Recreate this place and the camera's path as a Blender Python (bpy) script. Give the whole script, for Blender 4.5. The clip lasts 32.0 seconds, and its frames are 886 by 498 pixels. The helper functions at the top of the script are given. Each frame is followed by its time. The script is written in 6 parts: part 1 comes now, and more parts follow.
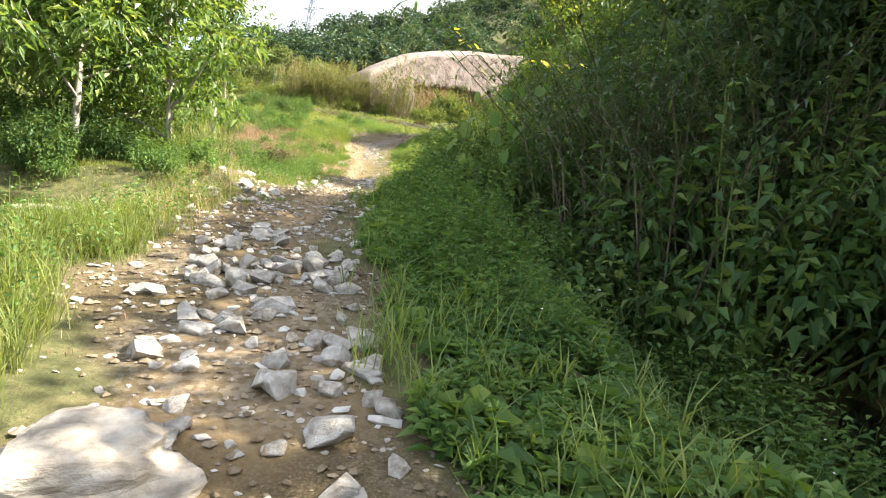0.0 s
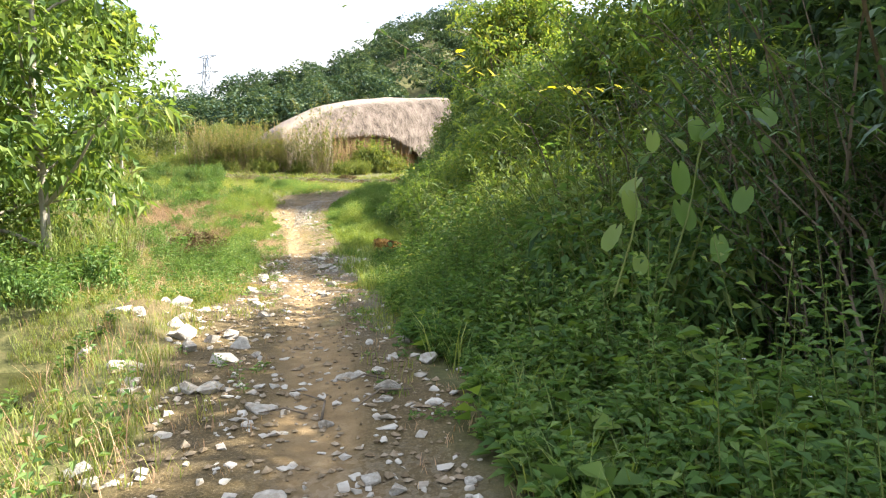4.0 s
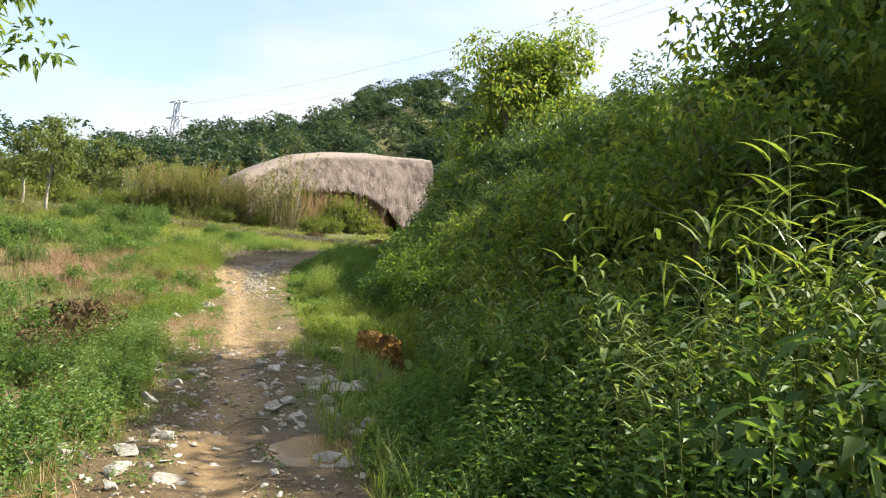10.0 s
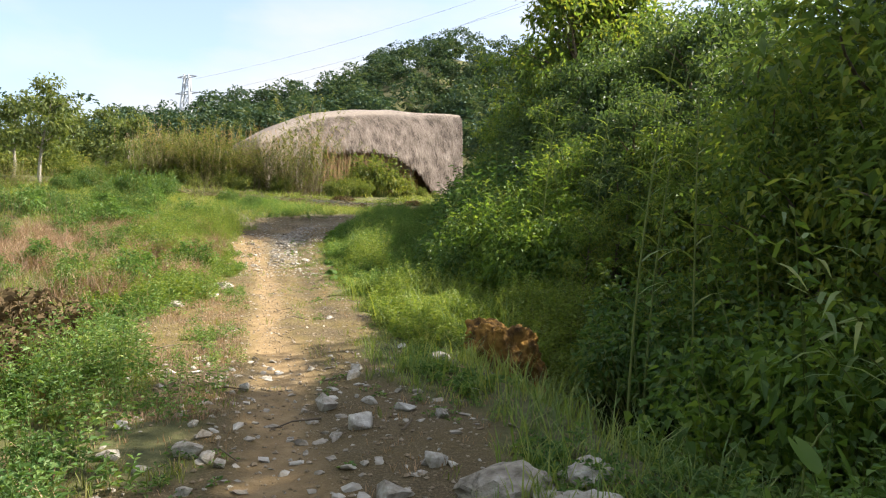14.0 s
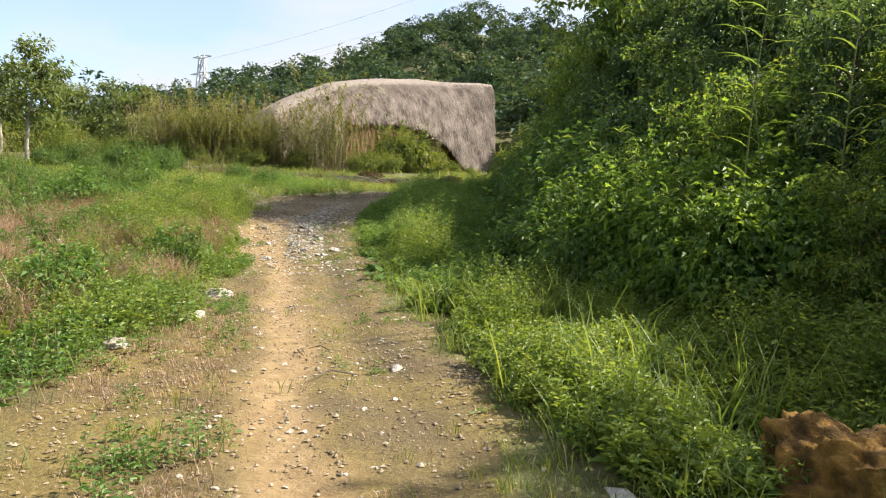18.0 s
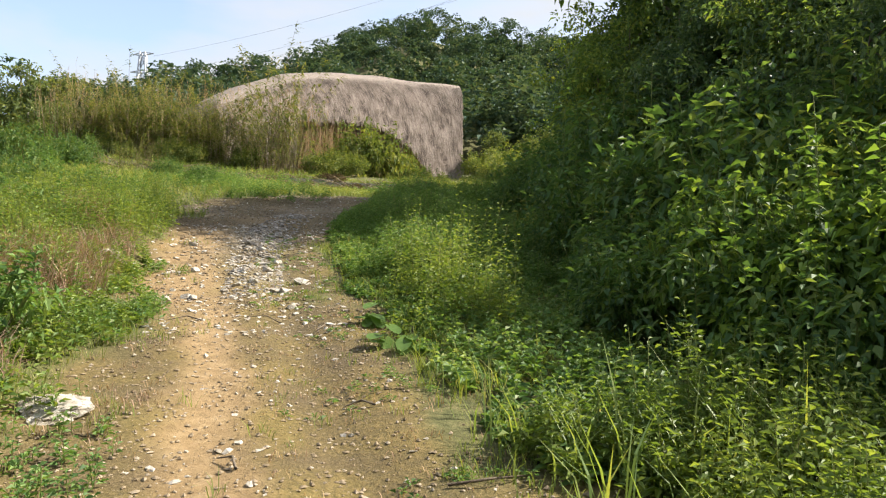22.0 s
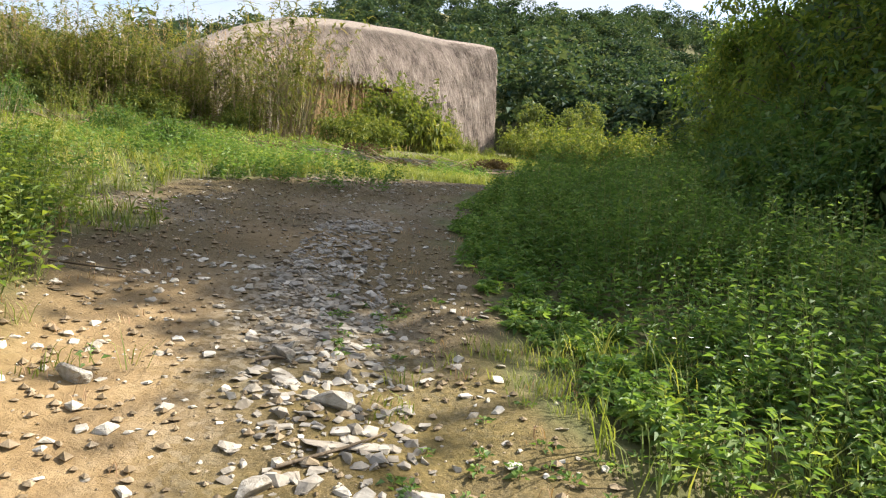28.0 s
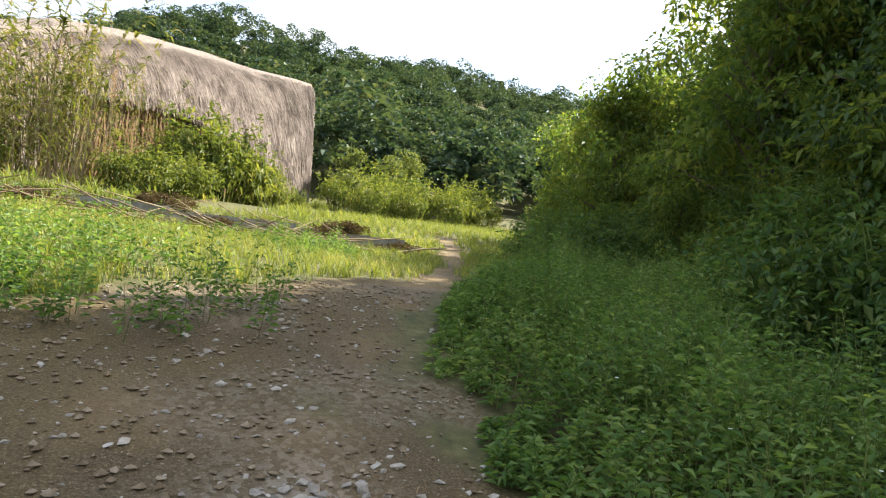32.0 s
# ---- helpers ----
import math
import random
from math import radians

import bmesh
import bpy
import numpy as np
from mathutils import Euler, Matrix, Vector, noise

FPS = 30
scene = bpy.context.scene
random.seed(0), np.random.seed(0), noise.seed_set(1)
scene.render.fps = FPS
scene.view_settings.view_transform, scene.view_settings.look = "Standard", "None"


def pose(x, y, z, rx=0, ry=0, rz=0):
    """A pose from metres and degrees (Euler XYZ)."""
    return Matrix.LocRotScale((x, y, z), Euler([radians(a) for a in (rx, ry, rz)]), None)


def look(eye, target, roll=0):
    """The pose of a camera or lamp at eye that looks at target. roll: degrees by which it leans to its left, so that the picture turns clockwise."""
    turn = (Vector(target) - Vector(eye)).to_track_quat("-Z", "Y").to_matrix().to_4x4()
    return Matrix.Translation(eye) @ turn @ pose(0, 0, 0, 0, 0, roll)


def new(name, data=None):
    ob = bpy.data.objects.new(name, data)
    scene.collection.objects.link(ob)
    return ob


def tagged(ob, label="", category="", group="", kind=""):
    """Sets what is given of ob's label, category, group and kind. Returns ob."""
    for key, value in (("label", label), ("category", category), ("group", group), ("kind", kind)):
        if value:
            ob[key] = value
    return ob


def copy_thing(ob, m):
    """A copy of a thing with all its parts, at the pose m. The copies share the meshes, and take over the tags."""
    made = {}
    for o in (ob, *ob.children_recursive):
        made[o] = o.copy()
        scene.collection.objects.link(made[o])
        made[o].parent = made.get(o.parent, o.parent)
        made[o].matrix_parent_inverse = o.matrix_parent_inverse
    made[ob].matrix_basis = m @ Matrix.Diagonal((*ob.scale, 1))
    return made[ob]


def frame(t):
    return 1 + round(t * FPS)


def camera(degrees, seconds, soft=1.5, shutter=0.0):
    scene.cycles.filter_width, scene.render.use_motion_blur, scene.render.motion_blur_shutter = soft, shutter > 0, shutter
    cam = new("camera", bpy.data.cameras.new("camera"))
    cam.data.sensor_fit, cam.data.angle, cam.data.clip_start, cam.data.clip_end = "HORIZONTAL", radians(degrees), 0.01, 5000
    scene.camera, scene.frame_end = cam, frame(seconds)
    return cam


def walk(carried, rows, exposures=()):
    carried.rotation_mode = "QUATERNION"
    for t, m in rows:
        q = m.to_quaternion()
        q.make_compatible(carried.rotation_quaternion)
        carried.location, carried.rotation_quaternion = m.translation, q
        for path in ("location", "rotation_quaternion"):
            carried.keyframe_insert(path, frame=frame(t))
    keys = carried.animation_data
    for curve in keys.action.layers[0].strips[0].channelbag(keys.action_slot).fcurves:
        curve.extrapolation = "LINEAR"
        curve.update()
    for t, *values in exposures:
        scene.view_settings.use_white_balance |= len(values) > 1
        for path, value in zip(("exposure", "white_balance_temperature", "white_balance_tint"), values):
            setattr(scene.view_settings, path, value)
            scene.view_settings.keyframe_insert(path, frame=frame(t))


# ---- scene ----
cam = camera(70.0, 32.0, soft=1.2)
PATH = [
    (0, (0.037, 0.000, 1.518), (-0.145, 1.977, 1.278), 6.3),
    (0.5, (-0.237, 0.520, 1.643), (-0.390, 2.498, 1.390), 4.8),
    (1, (-0.409, 1.087, 1.654), (-0.528, 3.065, 1.383), 2.4),
    (1.5, (-0.711, 1.569, 1.850), (-0.839, 3.556, 1.656), 1.6),
    (2, (-1.072, 2.131, 1.919), (-1.216, 4.122, 1.808), -0.4),
    (2.5, (-1.282, 2.782, 1.905), (-1.424, 4.776, 1.844), 0.6),
    (3, (-1.574, 3.226, 1.936), (-1.659, 5.224, 1.907), 2.9),
    (3.5, (-1.826, 3.639, 1.996), (-1.816, 5.638, 1.912), 0.4),
    (5.5, (-2.241, 5.783, 2.036), (-2.087, 7.775, 1.938), 0.4),
    (6, (-2.404, 6.293, 2.149), (-2.205, 8.283, 2.120), 3.0),
    (6.5, (-2.466, 6.780, 2.208), (-2.209, 8.764, 2.217), 3.3),
    (7, (-2.522, 7.407, 2.230), (-2.265, 9.390, 2.216), 1.1),
    (7.5, (-2.585, 8.059, 2.326), (-2.314, 10.041, 2.333), -0.4),
    (8, (-2.723, 8.787, 2.382), (-2.417, 10.763, 2.418), -1.6),
    (8.5, (-2.828, 9.574, 2.362), (-2.551, 11.553, 2.439), -1.7),
    (9, (-3.010, 10.408, 2.365), (-2.816, 12.397, 2.443), 0.0),
    (9.5, (-3.157, 11.115, 2.401), (-2.968, 13.104, 2.497), 2.2),
    (10, (-3.305, 11.839, 2.448), (-3.131, 13.828, 2.574), 3.9),
    (10.5, (-3.480, 12.628, 2.458), (-3.331, 14.622, 2.516), -0.0),
    (11, (-3.588, 13.338, 2.399), (-3.402, 15.329, 2.464), -4.0),
    (11.5, (-3.731, 14.115, 2.341), (-3.561, 16.108, 2.365), -3.7),
    (12, (-3.934, 14.905, 2.336), (-3.779, 16.898, 2.374), -2.7),
    (12.5, (-4.174, 15.698, 2.333), (-4.035, 17.692, 2.392), -2.1),
    (13, (-4.475, 16.410, 2.324), (-4.339, 18.405, 2.374), -1.9),
    (13.5, (-4.677, 17.152, 2.258), (-4.535, 19.147, 2.297), -0.9),
    (14, (-4.772, 17.797, 2.263), (-4.646, 19.793, 2.283), 1.4),
    (14.5, (-4.806, 18.447, 2.251), (-4.673, 20.442, 2.223), 1.2),
    (16.5, (-5.223, 21.174, 2.338), (-5.072, 23.167, 2.251), -2.1),
    (17, (-5.522, 21.880, 2.337), (-5.385, 23.875, 2.297), 1.1),
    (17.5, (-5.739, 22.562, 2.339), (-5.638, 24.559, 2.295), 1.5),
    (18, (-5.863, 23.231, 2.387), (-5.791, 25.229, 2.345), 1.0),
    (18.5, (-5.953, 23.882, 2.428), (-5.839, 25.879, 2.417), 0.1),
    (19, (-5.978, 24.616, 2.387), (-5.825, 26.610, 2.400), 1.1),
    (19.5, (-6.136, 25.337, 2.361), (-6.010, 27.333, 2.354), 1.2),
    (20, (-6.294, 25.959, 2.447), (-6.160, 27.955, 2.420), 0.4),
    (20.5, (-6.446, 26.659, 2.516), (-6.290, 28.652, 2.501), -1.2),
    (21, (-6.680, 27.328, 2.564), (-6.488, 29.319, 2.603), -0.7),
    (21.5, (-6.768, 28.012, 2.538), (-6.517, 29.997, 2.529), 1.2),
    (22, (-6.962, 28.782, 2.614), (-6.726, 30.768, 2.609), 2.0),
    (22.5, (-7.142, 29.515, 2.664), (-6.940, 31.505, 2.677), 1.4),
    (23, (-7.296, 30.322, 2.672), (-7.114, 32.313, 2.732), 1.6),
    (23.5, (-7.491, 31.012, 2.669), (-7.276, 32.998, 2.772), 0.2),
    (24, (-7.594, 31.705, 2.648), (-7.314, 33.683, 2.744), -1.2),
    (24.5, (-7.716, 32.361, 2.777), (-7.453, 34.341, 2.877), 0.6),
    (26.5, (-8.466, 35.700, 2.985), (-8.193, 37.681, 2.947), 4.5),
    (27, (-8.660, 36.627, 3.121), (-8.415, 38.611, 3.061), 1.0),
    (27.5, (-8.851, 37.321, 3.305), (-8.592, 39.304, 3.277), 2.6),
    (28, (-8.942, 38.013, 3.361), (-8.663, 39.992, 3.290), 4.1),
    (28.5, (-9.060, 38.702, 3.462), (-8.817, 40.686, 3.396), 0.6),
    (29, (-9.223, 39.297, 3.539), (-9.019, 41.286, 3.591), -0.1),
    (29.5, (-9.420, 39.926, 3.705), (-9.216, 41.911, 3.837), -1.7),
    (30, (-9.550, 40.553, 3.864), (-9.075, 42.490, 4.011), -3.1),
    (30.5, (-9.563, 41.012, 3.979), (-8.823, 42.866, 4.095), 4.7),
    (31, (-9.663, 41.616, 4.136), (-8.942, 43.477, 4.256), 3.3),
    (31.5, (-9.675, 42.259, 4.260), (-8.834, 44.070, 4.378), 3.8),
    (32, (-9.650, 42.949, 4.390), (-8.765, 44.739, 4.493), 4.6),
]
EXPOSURE = [(0.0, 2.15), (2.5, 2.2), (6.0, 2.0), (9.0, 1.55), (13.0, 1.45), (19.0, 1.32), (22.0, 1.25), (27.0, 1.38), (29.0, 1.5), (32.0, 1.75)]
walk(cam, [(t, look(eye, target, roll)) for t, eye, target, roll in PATH], EXPOSURE)

# ---- world and sun ----
SUN_DIR = Vector((0.72, 0.10, 0.67)).normalized()
SUN_ELEV = math.asin(SUN_DIR.z)
SUN_AZ = math.atan2(SUN_DIR.x, SUN_DIR.y)
world = bpy.data.worlds.new("sky")
scene.world = world
world.use_nodes = True
wn, wl = world.node_tree.nodes, world.node_tree.links
wn.clear()
w_out = wn.new("ShaderNodeOutputWorld")
w_bg = wn.new("ShaderNodeBackground")
w_sky = wn.new("ShaderNodeTexSky")
w_sky.sky_type, w_sky.sun_disc = "NISHITA", False
w_sky.sun_elevation, w_sky.sun_rotation = SUN_ELEV, SUN_AZ
w_sky.dust_density = 2.0
w_co = wn.new("ShaderNodeTexCoord")
w_map = wn.new("ShaderNodeMapping")
w_map.inputs["Scale"].default_value = (1.0, 1.0, 2.6)
w_noise = wn.new("ShaderNodeTexNoise")
w_noise.inputs["Scale"].default_value, w_noise.inputs["Detail"].default_value = 2.1, 7.0
w_noise.inputs["Roughness"].default_value = 0.5
w_ramp = wn.new("ShaderNodeValToRGB")
w_ramp.color_ramp.elements[0].position, w_ramp.color_ramp.elements[1].position = 0.42, 0.60
w_ramp.color_ramp.elements[0].color = (0.22, 0.22, 0.22, 1)
w_mix = wn.new("ShaderNodeMix")
w_mix.data_type = "RGBA"
w_mix.inputs[7].default_value = (2.75, 2.85, 3.05, 1)
wl.new(w_co.outputs["Generated"], w_map.inputs["Vector"])
wl.new(w_map.outputs["Vector"], w_noise.inputs["Vector"])
wl.new(w_noise.outputs["Fac"], w_ramp.inputs["Fac"])
wl.new(w_ramp.outputs["Color"], w_mix.inputs[0])
wl.new(w_sky.outputs["Color"], w_mix.inputs[6])
wl.new(w_mix.outputs[2], w_bg.inputs["Color"])
w_bg.inputs["Strength"].default_value = 0.13
wl.new(w_bg.outputs["Background"], w_out.inputs["Surface"])

sun = new("sun", bpy.data.lights.new("sun", "SUN"))
sun.data.energy, sun.data.angle, sun.data.color = 5.0, radians(0.53), (1.0, 0.93, 0.80)
sun.matrix_world = look(SUN_DIR * 100, (0, 0, 0))

# ---- materials ----
def node_mat(name):
    m = bpy.data.materials.new(name)
    m.use_nodes = True
    m.node_tree.nodes.clear()
    return m, m.node_tree.nodes, m.node_tree.links


def ramp_of(nodes, stops, mode="LINEAR"):
    r = nodes.new("ShaderNodeValToRGB")
    r.color_ramp.interpolation = mode
    els = r.color_ramp.elements
    while len(els) < len(stops):
        els.new(0.5)
    for e, (p, c) in zip(els, stops):
        e.position, e.color = p, (*c, 1)
    return r


def noise_of(nodes, links, scale, detail=4.0, rough=0.55, coords="Object", stretch=None):
    co = nodes.new("ShaderNodeTexCoord")
    n = nodes.new("ShaderNodeTexNoise")
    n.inputs["Scale"].default_value, n.inputs["Detail"].default_value = scale, detail
    n.inputs["Roughness"].default_value = rough
    if stretch:
        mp = nodes.new("ShaderNodeMapping")
        mp.inputs["Scale"].default_value = stretch
        links.new(co.outputs[coords], mp.inputs["Vector"])
        links.new(mp.outputs["Vector"], n.inputs["Vector"])
    else:
        links.new(co.outputs[coords], n.inputs["Vector"])
    return n


def leaf_mat(name, stops, rough=0.5, through_light=0.4, patch=0.35, gloss=0.2):
    """Leaf colour varies from leaf to leaf and in patches; part of the light passes through."""
    m, n, l = node_mat(name)
    out = n.new("ShaderNodeOutputMaterial")
    geo = n.new("ShaderNodeNewGeometry")
    big = noise_of(n, l, patch, 2.0)
    add = n.new("ShaderNodeMath")
    add.operation = "MULTIPLY_ADD"
    l.new(big.outputs["Fac"], add.inputs[0])
    add.inputs[1].default_value = 0.9
    half = n.new("ShaderNodeMath")
    half.operation = "MULTIPLY_ADD"
    l.new(geo.outputs["Random Per Island"], half.inputs[0])
    half.inputs[1].default_value, half.inputs[2].default_value = 0.62, -0.26
    l.new(half.outputs[0], add.inputs[2])
    ramp = ramp_of(n, stops)
    l.new(add.outputs[0], ramp.inputs["Fac"])
    bs = n.new("ShaderNodeBsdfPrincipled")
    bs.inputs["Roughness"].default_value = rough
    bs.inputs["Specular IOR Level"].default_value = gloss
    l.new(ramp.outputs["Color"], bs.inputs["Base Color"])
    tr = n.new("ShaderNodeBsdfTranslucent")
    lighter = n.new("ShaderNodeMix")
    lighter.data_type, lighter.blend_type = "RGBA", "MULTIPLY"
    lighter.inputs[0].default_value = 1.0
    lighter.inputs[7].default_value = (1.65, 1.55, 0.62, 1)
    l.new(ramp.outputs["Color"], lighter.inputs[6])
    l.new(lighter.outputs[2], tr.inputs["Color"])
    mix = n.new("ShaderNodeMixShader")
    mix.inputs["Fac"].default_value = through_light
    l.new(bs.outputs[0], mix.inputs[1])
    l.new(tr.outputs[0], mix.inputs[2])
    l.new(mix.outputs[0], out.inputs["Surface"])
    return m


def solid_mat(name, stops, scale=6.0, rough=0.8, bump=0.3, bump_scale=30.0, stretch=None, vary=0.0, metal=0.0, coords="Object"):
    """A matt surface: colour from noise, fine relief, and a shift from piece to piece."""
    m, n, l = node_mat(name)
    out = n.new("ShaderNodeOutputMaterial")
    bs = n.new("ShaderNodeBsdfPrincipled")
    bs.inputs["Roughness"].default_value, bs.inputs["Metallic"].default_value = rough, metal
    bs.inputs["Specular IOR Level"].default_value = 0.25
    a = noise_of(n, l, scale, 6.0, 0.6, coords, stretch)
    fac = a.outputs["Fac"]
    if vary:
        geo = n.new("ShaderNodeNewGeometry")
        info = n.new("ShaderNodeObjectInfo")
        s = n.new("ShaderNodeMath")
        s.operation = "ADD"
        l.new(geo.outputs["Random Per Island"], s.inputs[0])
        l.new(info.outputs["Random"], s.inputs[1])
        k = n.new("ShaderNodeMath")
        k.operation = "MULTIPLY_ADD"
        l.new(s.outputs[0], k.inputs[0])
        k.inputs[1].default_value = vary
        sub = n.new("ShaderNodeMath")
        sub.operation = "ADD"
        l.new(fac, k.inputs[2])
        l.new(k.outputs[0], sub.inputs[0])
        sub.inputs[1].default_value = -vary
        fac = sub.outputs[0]
    ramp = ramp_of(n, stops)
    l.new(fac, ramp.inputs["Fac"])
    l.new(ramp.outputs["Color"], bs.inputs["Base Color"])
    b = noise_of(n, l, bump_scale, 5.0, 0.65, coords, stretch)
    bp = n.new("ShaderNodeBump")
    bp.inputs["Strength"].default_value, bp.inputs["Distance"].default_value = bump, 0.02
    l.new(b.outputs["Fac"], bp.inputs["Height"])
    l.new(bp.outputs["Normal"], bs.inputs["Normal"])
    l.new(bs.outputs[0], out.inputs["Surface"])
    return m


def ground_material():
    """Soil under the plants, ochre dirt on the track, gravel and damp patches, by the masks of the ground mesh."""
    m, n, l = node_mat("earth")
    out = n.new("ShaderNodeOutputMaterial")
    bs = n.new("ShaderNodeBsdfPrincipled")
    bs.inputs["Specular IOR Level"].default_value = 0.3

    def attr(name):
        a = n.new("ShaderNodeAttribute")
        a.attribute_name = name
        return a.outputs["Fac"]

    def blend(f, a, b):
        x = n.new("ShaderNodeMix")
        x.data_type = "RGBA"
        l.new(f, x.inputs[0])
        l.new(a, x.inputs[6])
        l.new(b, x.inputs[7])
        return x.outputs[2]

    wide = noise_of(n, l, 0.9, 5.0)
    fine = noise_of(n, l, 22.0, 6.0, 0.7)
    mid = noise_of(n, l, 6.0, 6.0, 0.65)
    gritty = noise_of(n, l, 60.0, 5.0, 0.75)
    dirt = ramp_of(n, [(0.25, (0.165, 0.108, 0.05)), (0.5, (0.245, 0.165, 0.08)), (0.75, (0.33, 0.24, 0.13))])
    l.new(mid.outputs["Fac"], dirt.inputs["Fac"])
    rough_soil = ramp_of(n, [(0.30, (0.028, 0.020, 0.010)), (0.46, (0.075, 0.054, 0.026)), (0.58, (0.135, 0.098, 0.05)), (0.72, (0.30, 0.245, 0.17))])
    l.new(gritty.outputs["Fac"], rough_soil.inputs["Fac"])
    ochre = ramp_of(n, [(0.3, (0.070, 0.056, 0.015)), (0.5, (0.155, 0.116, 0.032)), (0.64, (0.235, 0.168, 0.056)), (0.8, (0.37, 0.285, 0.15))])
    l.new(fine.outputs["Fac"], ochre.inputs["Fac"])
    pick = ramp_of(n, [(0.36, (0.1, 0.1, 0.1)), (0.58, (0.85, 0.85, 0.85))])
    l.new(wide.outputs["Fac"], pick.inputs["Fac"])
    pk = n.new("ShaderNodeMath")
    pk.operation = "MULTIPLY"
    l.new(pick.outputs["Color"], pk.inputs[0])
    l.new(attr("ochre"), pk.inputs[1])
    bare = blend(pk.outputs[0], rough_soil.outputs["Color"], ochre.outputs["Color"])
    bare = blend(attr("rut"), bare, dirt.outputs["Color"])
    soil = ramp_of(n, [(0.3, (0.045, 0.048, 0.017)), (0.5, (0.090, 0.092, 0.032)), (0.68, (0.165, 0.145, 0.062))])
    l.new(mid.outputs["Fac"], soil.inputs["Fac"])
    col = blend(attr("bare"), soil.outputs["Color"], bare)
    stone = ramp_of(n, [(0.3, (0.09, 0.07, 0.045)), (0.5, (0.20, 0.165, 0.12)), (0.75, (0.36, 0.32, 0.26))])
    vor = n.new("ShaderNodeTexVoronoi")
    vor.inputs["Scale"].default_value = 28.0
    co = n.new("ShaderNodeTexCoord")
    l.new(co.outputs["Object"], vor.inputs["Vector"])
    l.new(vor.outputs["Color"], stone.inputs["Fac"])
    col = blend(attr("gravel"), col, stone.outputs["Color"])
    wetcol = n.new("ShaderNodeMix")
    wetcol.data_type, wetcol.blend_type = "RGBA", "MULTIPLY"
    wetcol.inputs[7].default_value = (0.70, 0.62, 0.52, 1)
    l.new(attr("wet"), wetcol.inputs[0])
    l.new(col, wetcol.inputs[6])
    l.new(wetcol.outputs[2], bs.inputs["Base Color"])
    rg = n.new("ShaderNodeMapRange")
    rg.inputs["To Min"].default_value, rg.inputs["To Max"].default_value = 0.92, 0.28
    l.new(attr("wet"), rg.inputs["Value"])
    l.new(rg.outputs["Result"], bs.inputs["Roughness"])
    hs = n.new("ShaderNodeMath")
    hs.operation = "ADD"
    l.new(fine.outputs["Fac"], hs.inputs[0])
    l.new(mid.outputs["Fac"], hs.inputs[1])
    bp = n.new("ShaderNodeBump")
    bp.inputs["Strength"].default_value, bp.inputs["Distance"].default_value = 0.7, 0.03
    l.new(hs.outputs[0], bp.inputs["Height"])
    l.new(bp.outputs["Normal"], bs.inputs["Normal"])
    l.new(bs.outputs[0], out.inputs["Surface"])
    return m


def water_material(name, tint, rough=0.06):
    m, n, l = node_mat(name)
    out = n.new("ShaderNodeOutputMaterial")
    bs = n.new("ShaderNodeBsdfPrincipled")
    bs.inputs["Base Color"].default_value = (*tint, 1)
    bs.inputs["Roughness"].default_value = rough
    bs.inputs["Specular IOR Level"].default_value = 0.5
    a = noise_of(n, l, 5.0, 3.0)
    bp = n.new("ShaderNodeBump")
    bp.inputs["Strength"].default_value, bp.inputs["Distance"].default_value = 0.08, 0.01
    l.new(a.outputs["Fac"], bp.inputs["Height"])
    l.new(bp.outputs["Normal"], bs.inputs["Normal"])
    l.new(bs.outputs[0], out.inputs["Surface"])
    return m


EARTH = ground_material()
POND = water_material("pond_water", (0.034, 0.036, 0.012))
PUDDLE = water_material("muddy_water", (0.18, 0.108, 0.045), 0.12)
# near black, with the shade over the creek put into the colour
CREEK = water_material("shade_dark_water", (0.012, 0.014, 0.008))
G_HERB = leaf_mat("herb_leaf", [(0.0, (0.040, 0.092, 0.032)), (0.45, (0.094, 0.173, 0.048)), (0.8, (0.178, 0.262, 0.089)), (1.0, (0.289, 0.331, 0.127))], patch=0.5)
G_GRASS = leaf_mat("grass_blade", [(0.0, (0.087, 0.117, 0.033)), (0.4, (0.140, 0.186, 0.048)), (0.75, (0.235, 0.262, 0.078)), (1.0, (0.400, 0.340, 0.170))], rough=0.55, patch=0.3)
G_DRY = leaf_mat("dry_grass", [(0.0, (0.145, 0.10, 0.06)), (0.4, (0.31, 0.20, 0.13)), (0.7, (0.46, 0.31, 0.22)), (1.0, (0.43, 0.36, 0.17))], rough=0.8, through_light=0.25, patch=0.4, gloss=0.1)
G_CANE = leaf_mat("cane_leaf", [(0.0, (0.066, 0.115, 0.036)), (0.5, (0.160, 0.231, 0.067)), (1.0, (0.325, 0.338, 0.092))], patch=0.4, gloss=0.3)
G_BUSH = leaf_mat("bush_leaf", [(0.0, (0.027, 0.064, 0.029)), (0.5, (0.083, 0.153, 0.047)), (0.85, (0.155, 0.199, 0.058)), (1.0, (0.310, 0.292, 0.076))], patch=0.45, rough=0.5, gloss=0.22)
G_TREE = leaf_mat("tree_leaf", [(0.0, (0.044, 0.084, 0.032)), (0.5, (0.124, 0.189, 0.050)), (0.85, (0.235, 0.253, 0.059)), (1.0, (0.361, 0.317, 0.072))], patch=0.25, rough=0.5, gloss=0.22, through_light=0.5)
G_DARKTREE = leaf_mat("dark_tree_leaf", [(0.0, (0.027, 0.058, 0.035)), (0.6, (0.079, 0.128, 0.057)), (1.0, (0.173, 0.212, 0.088))], patch=0.3, rough=0.5, gloss=0.22)
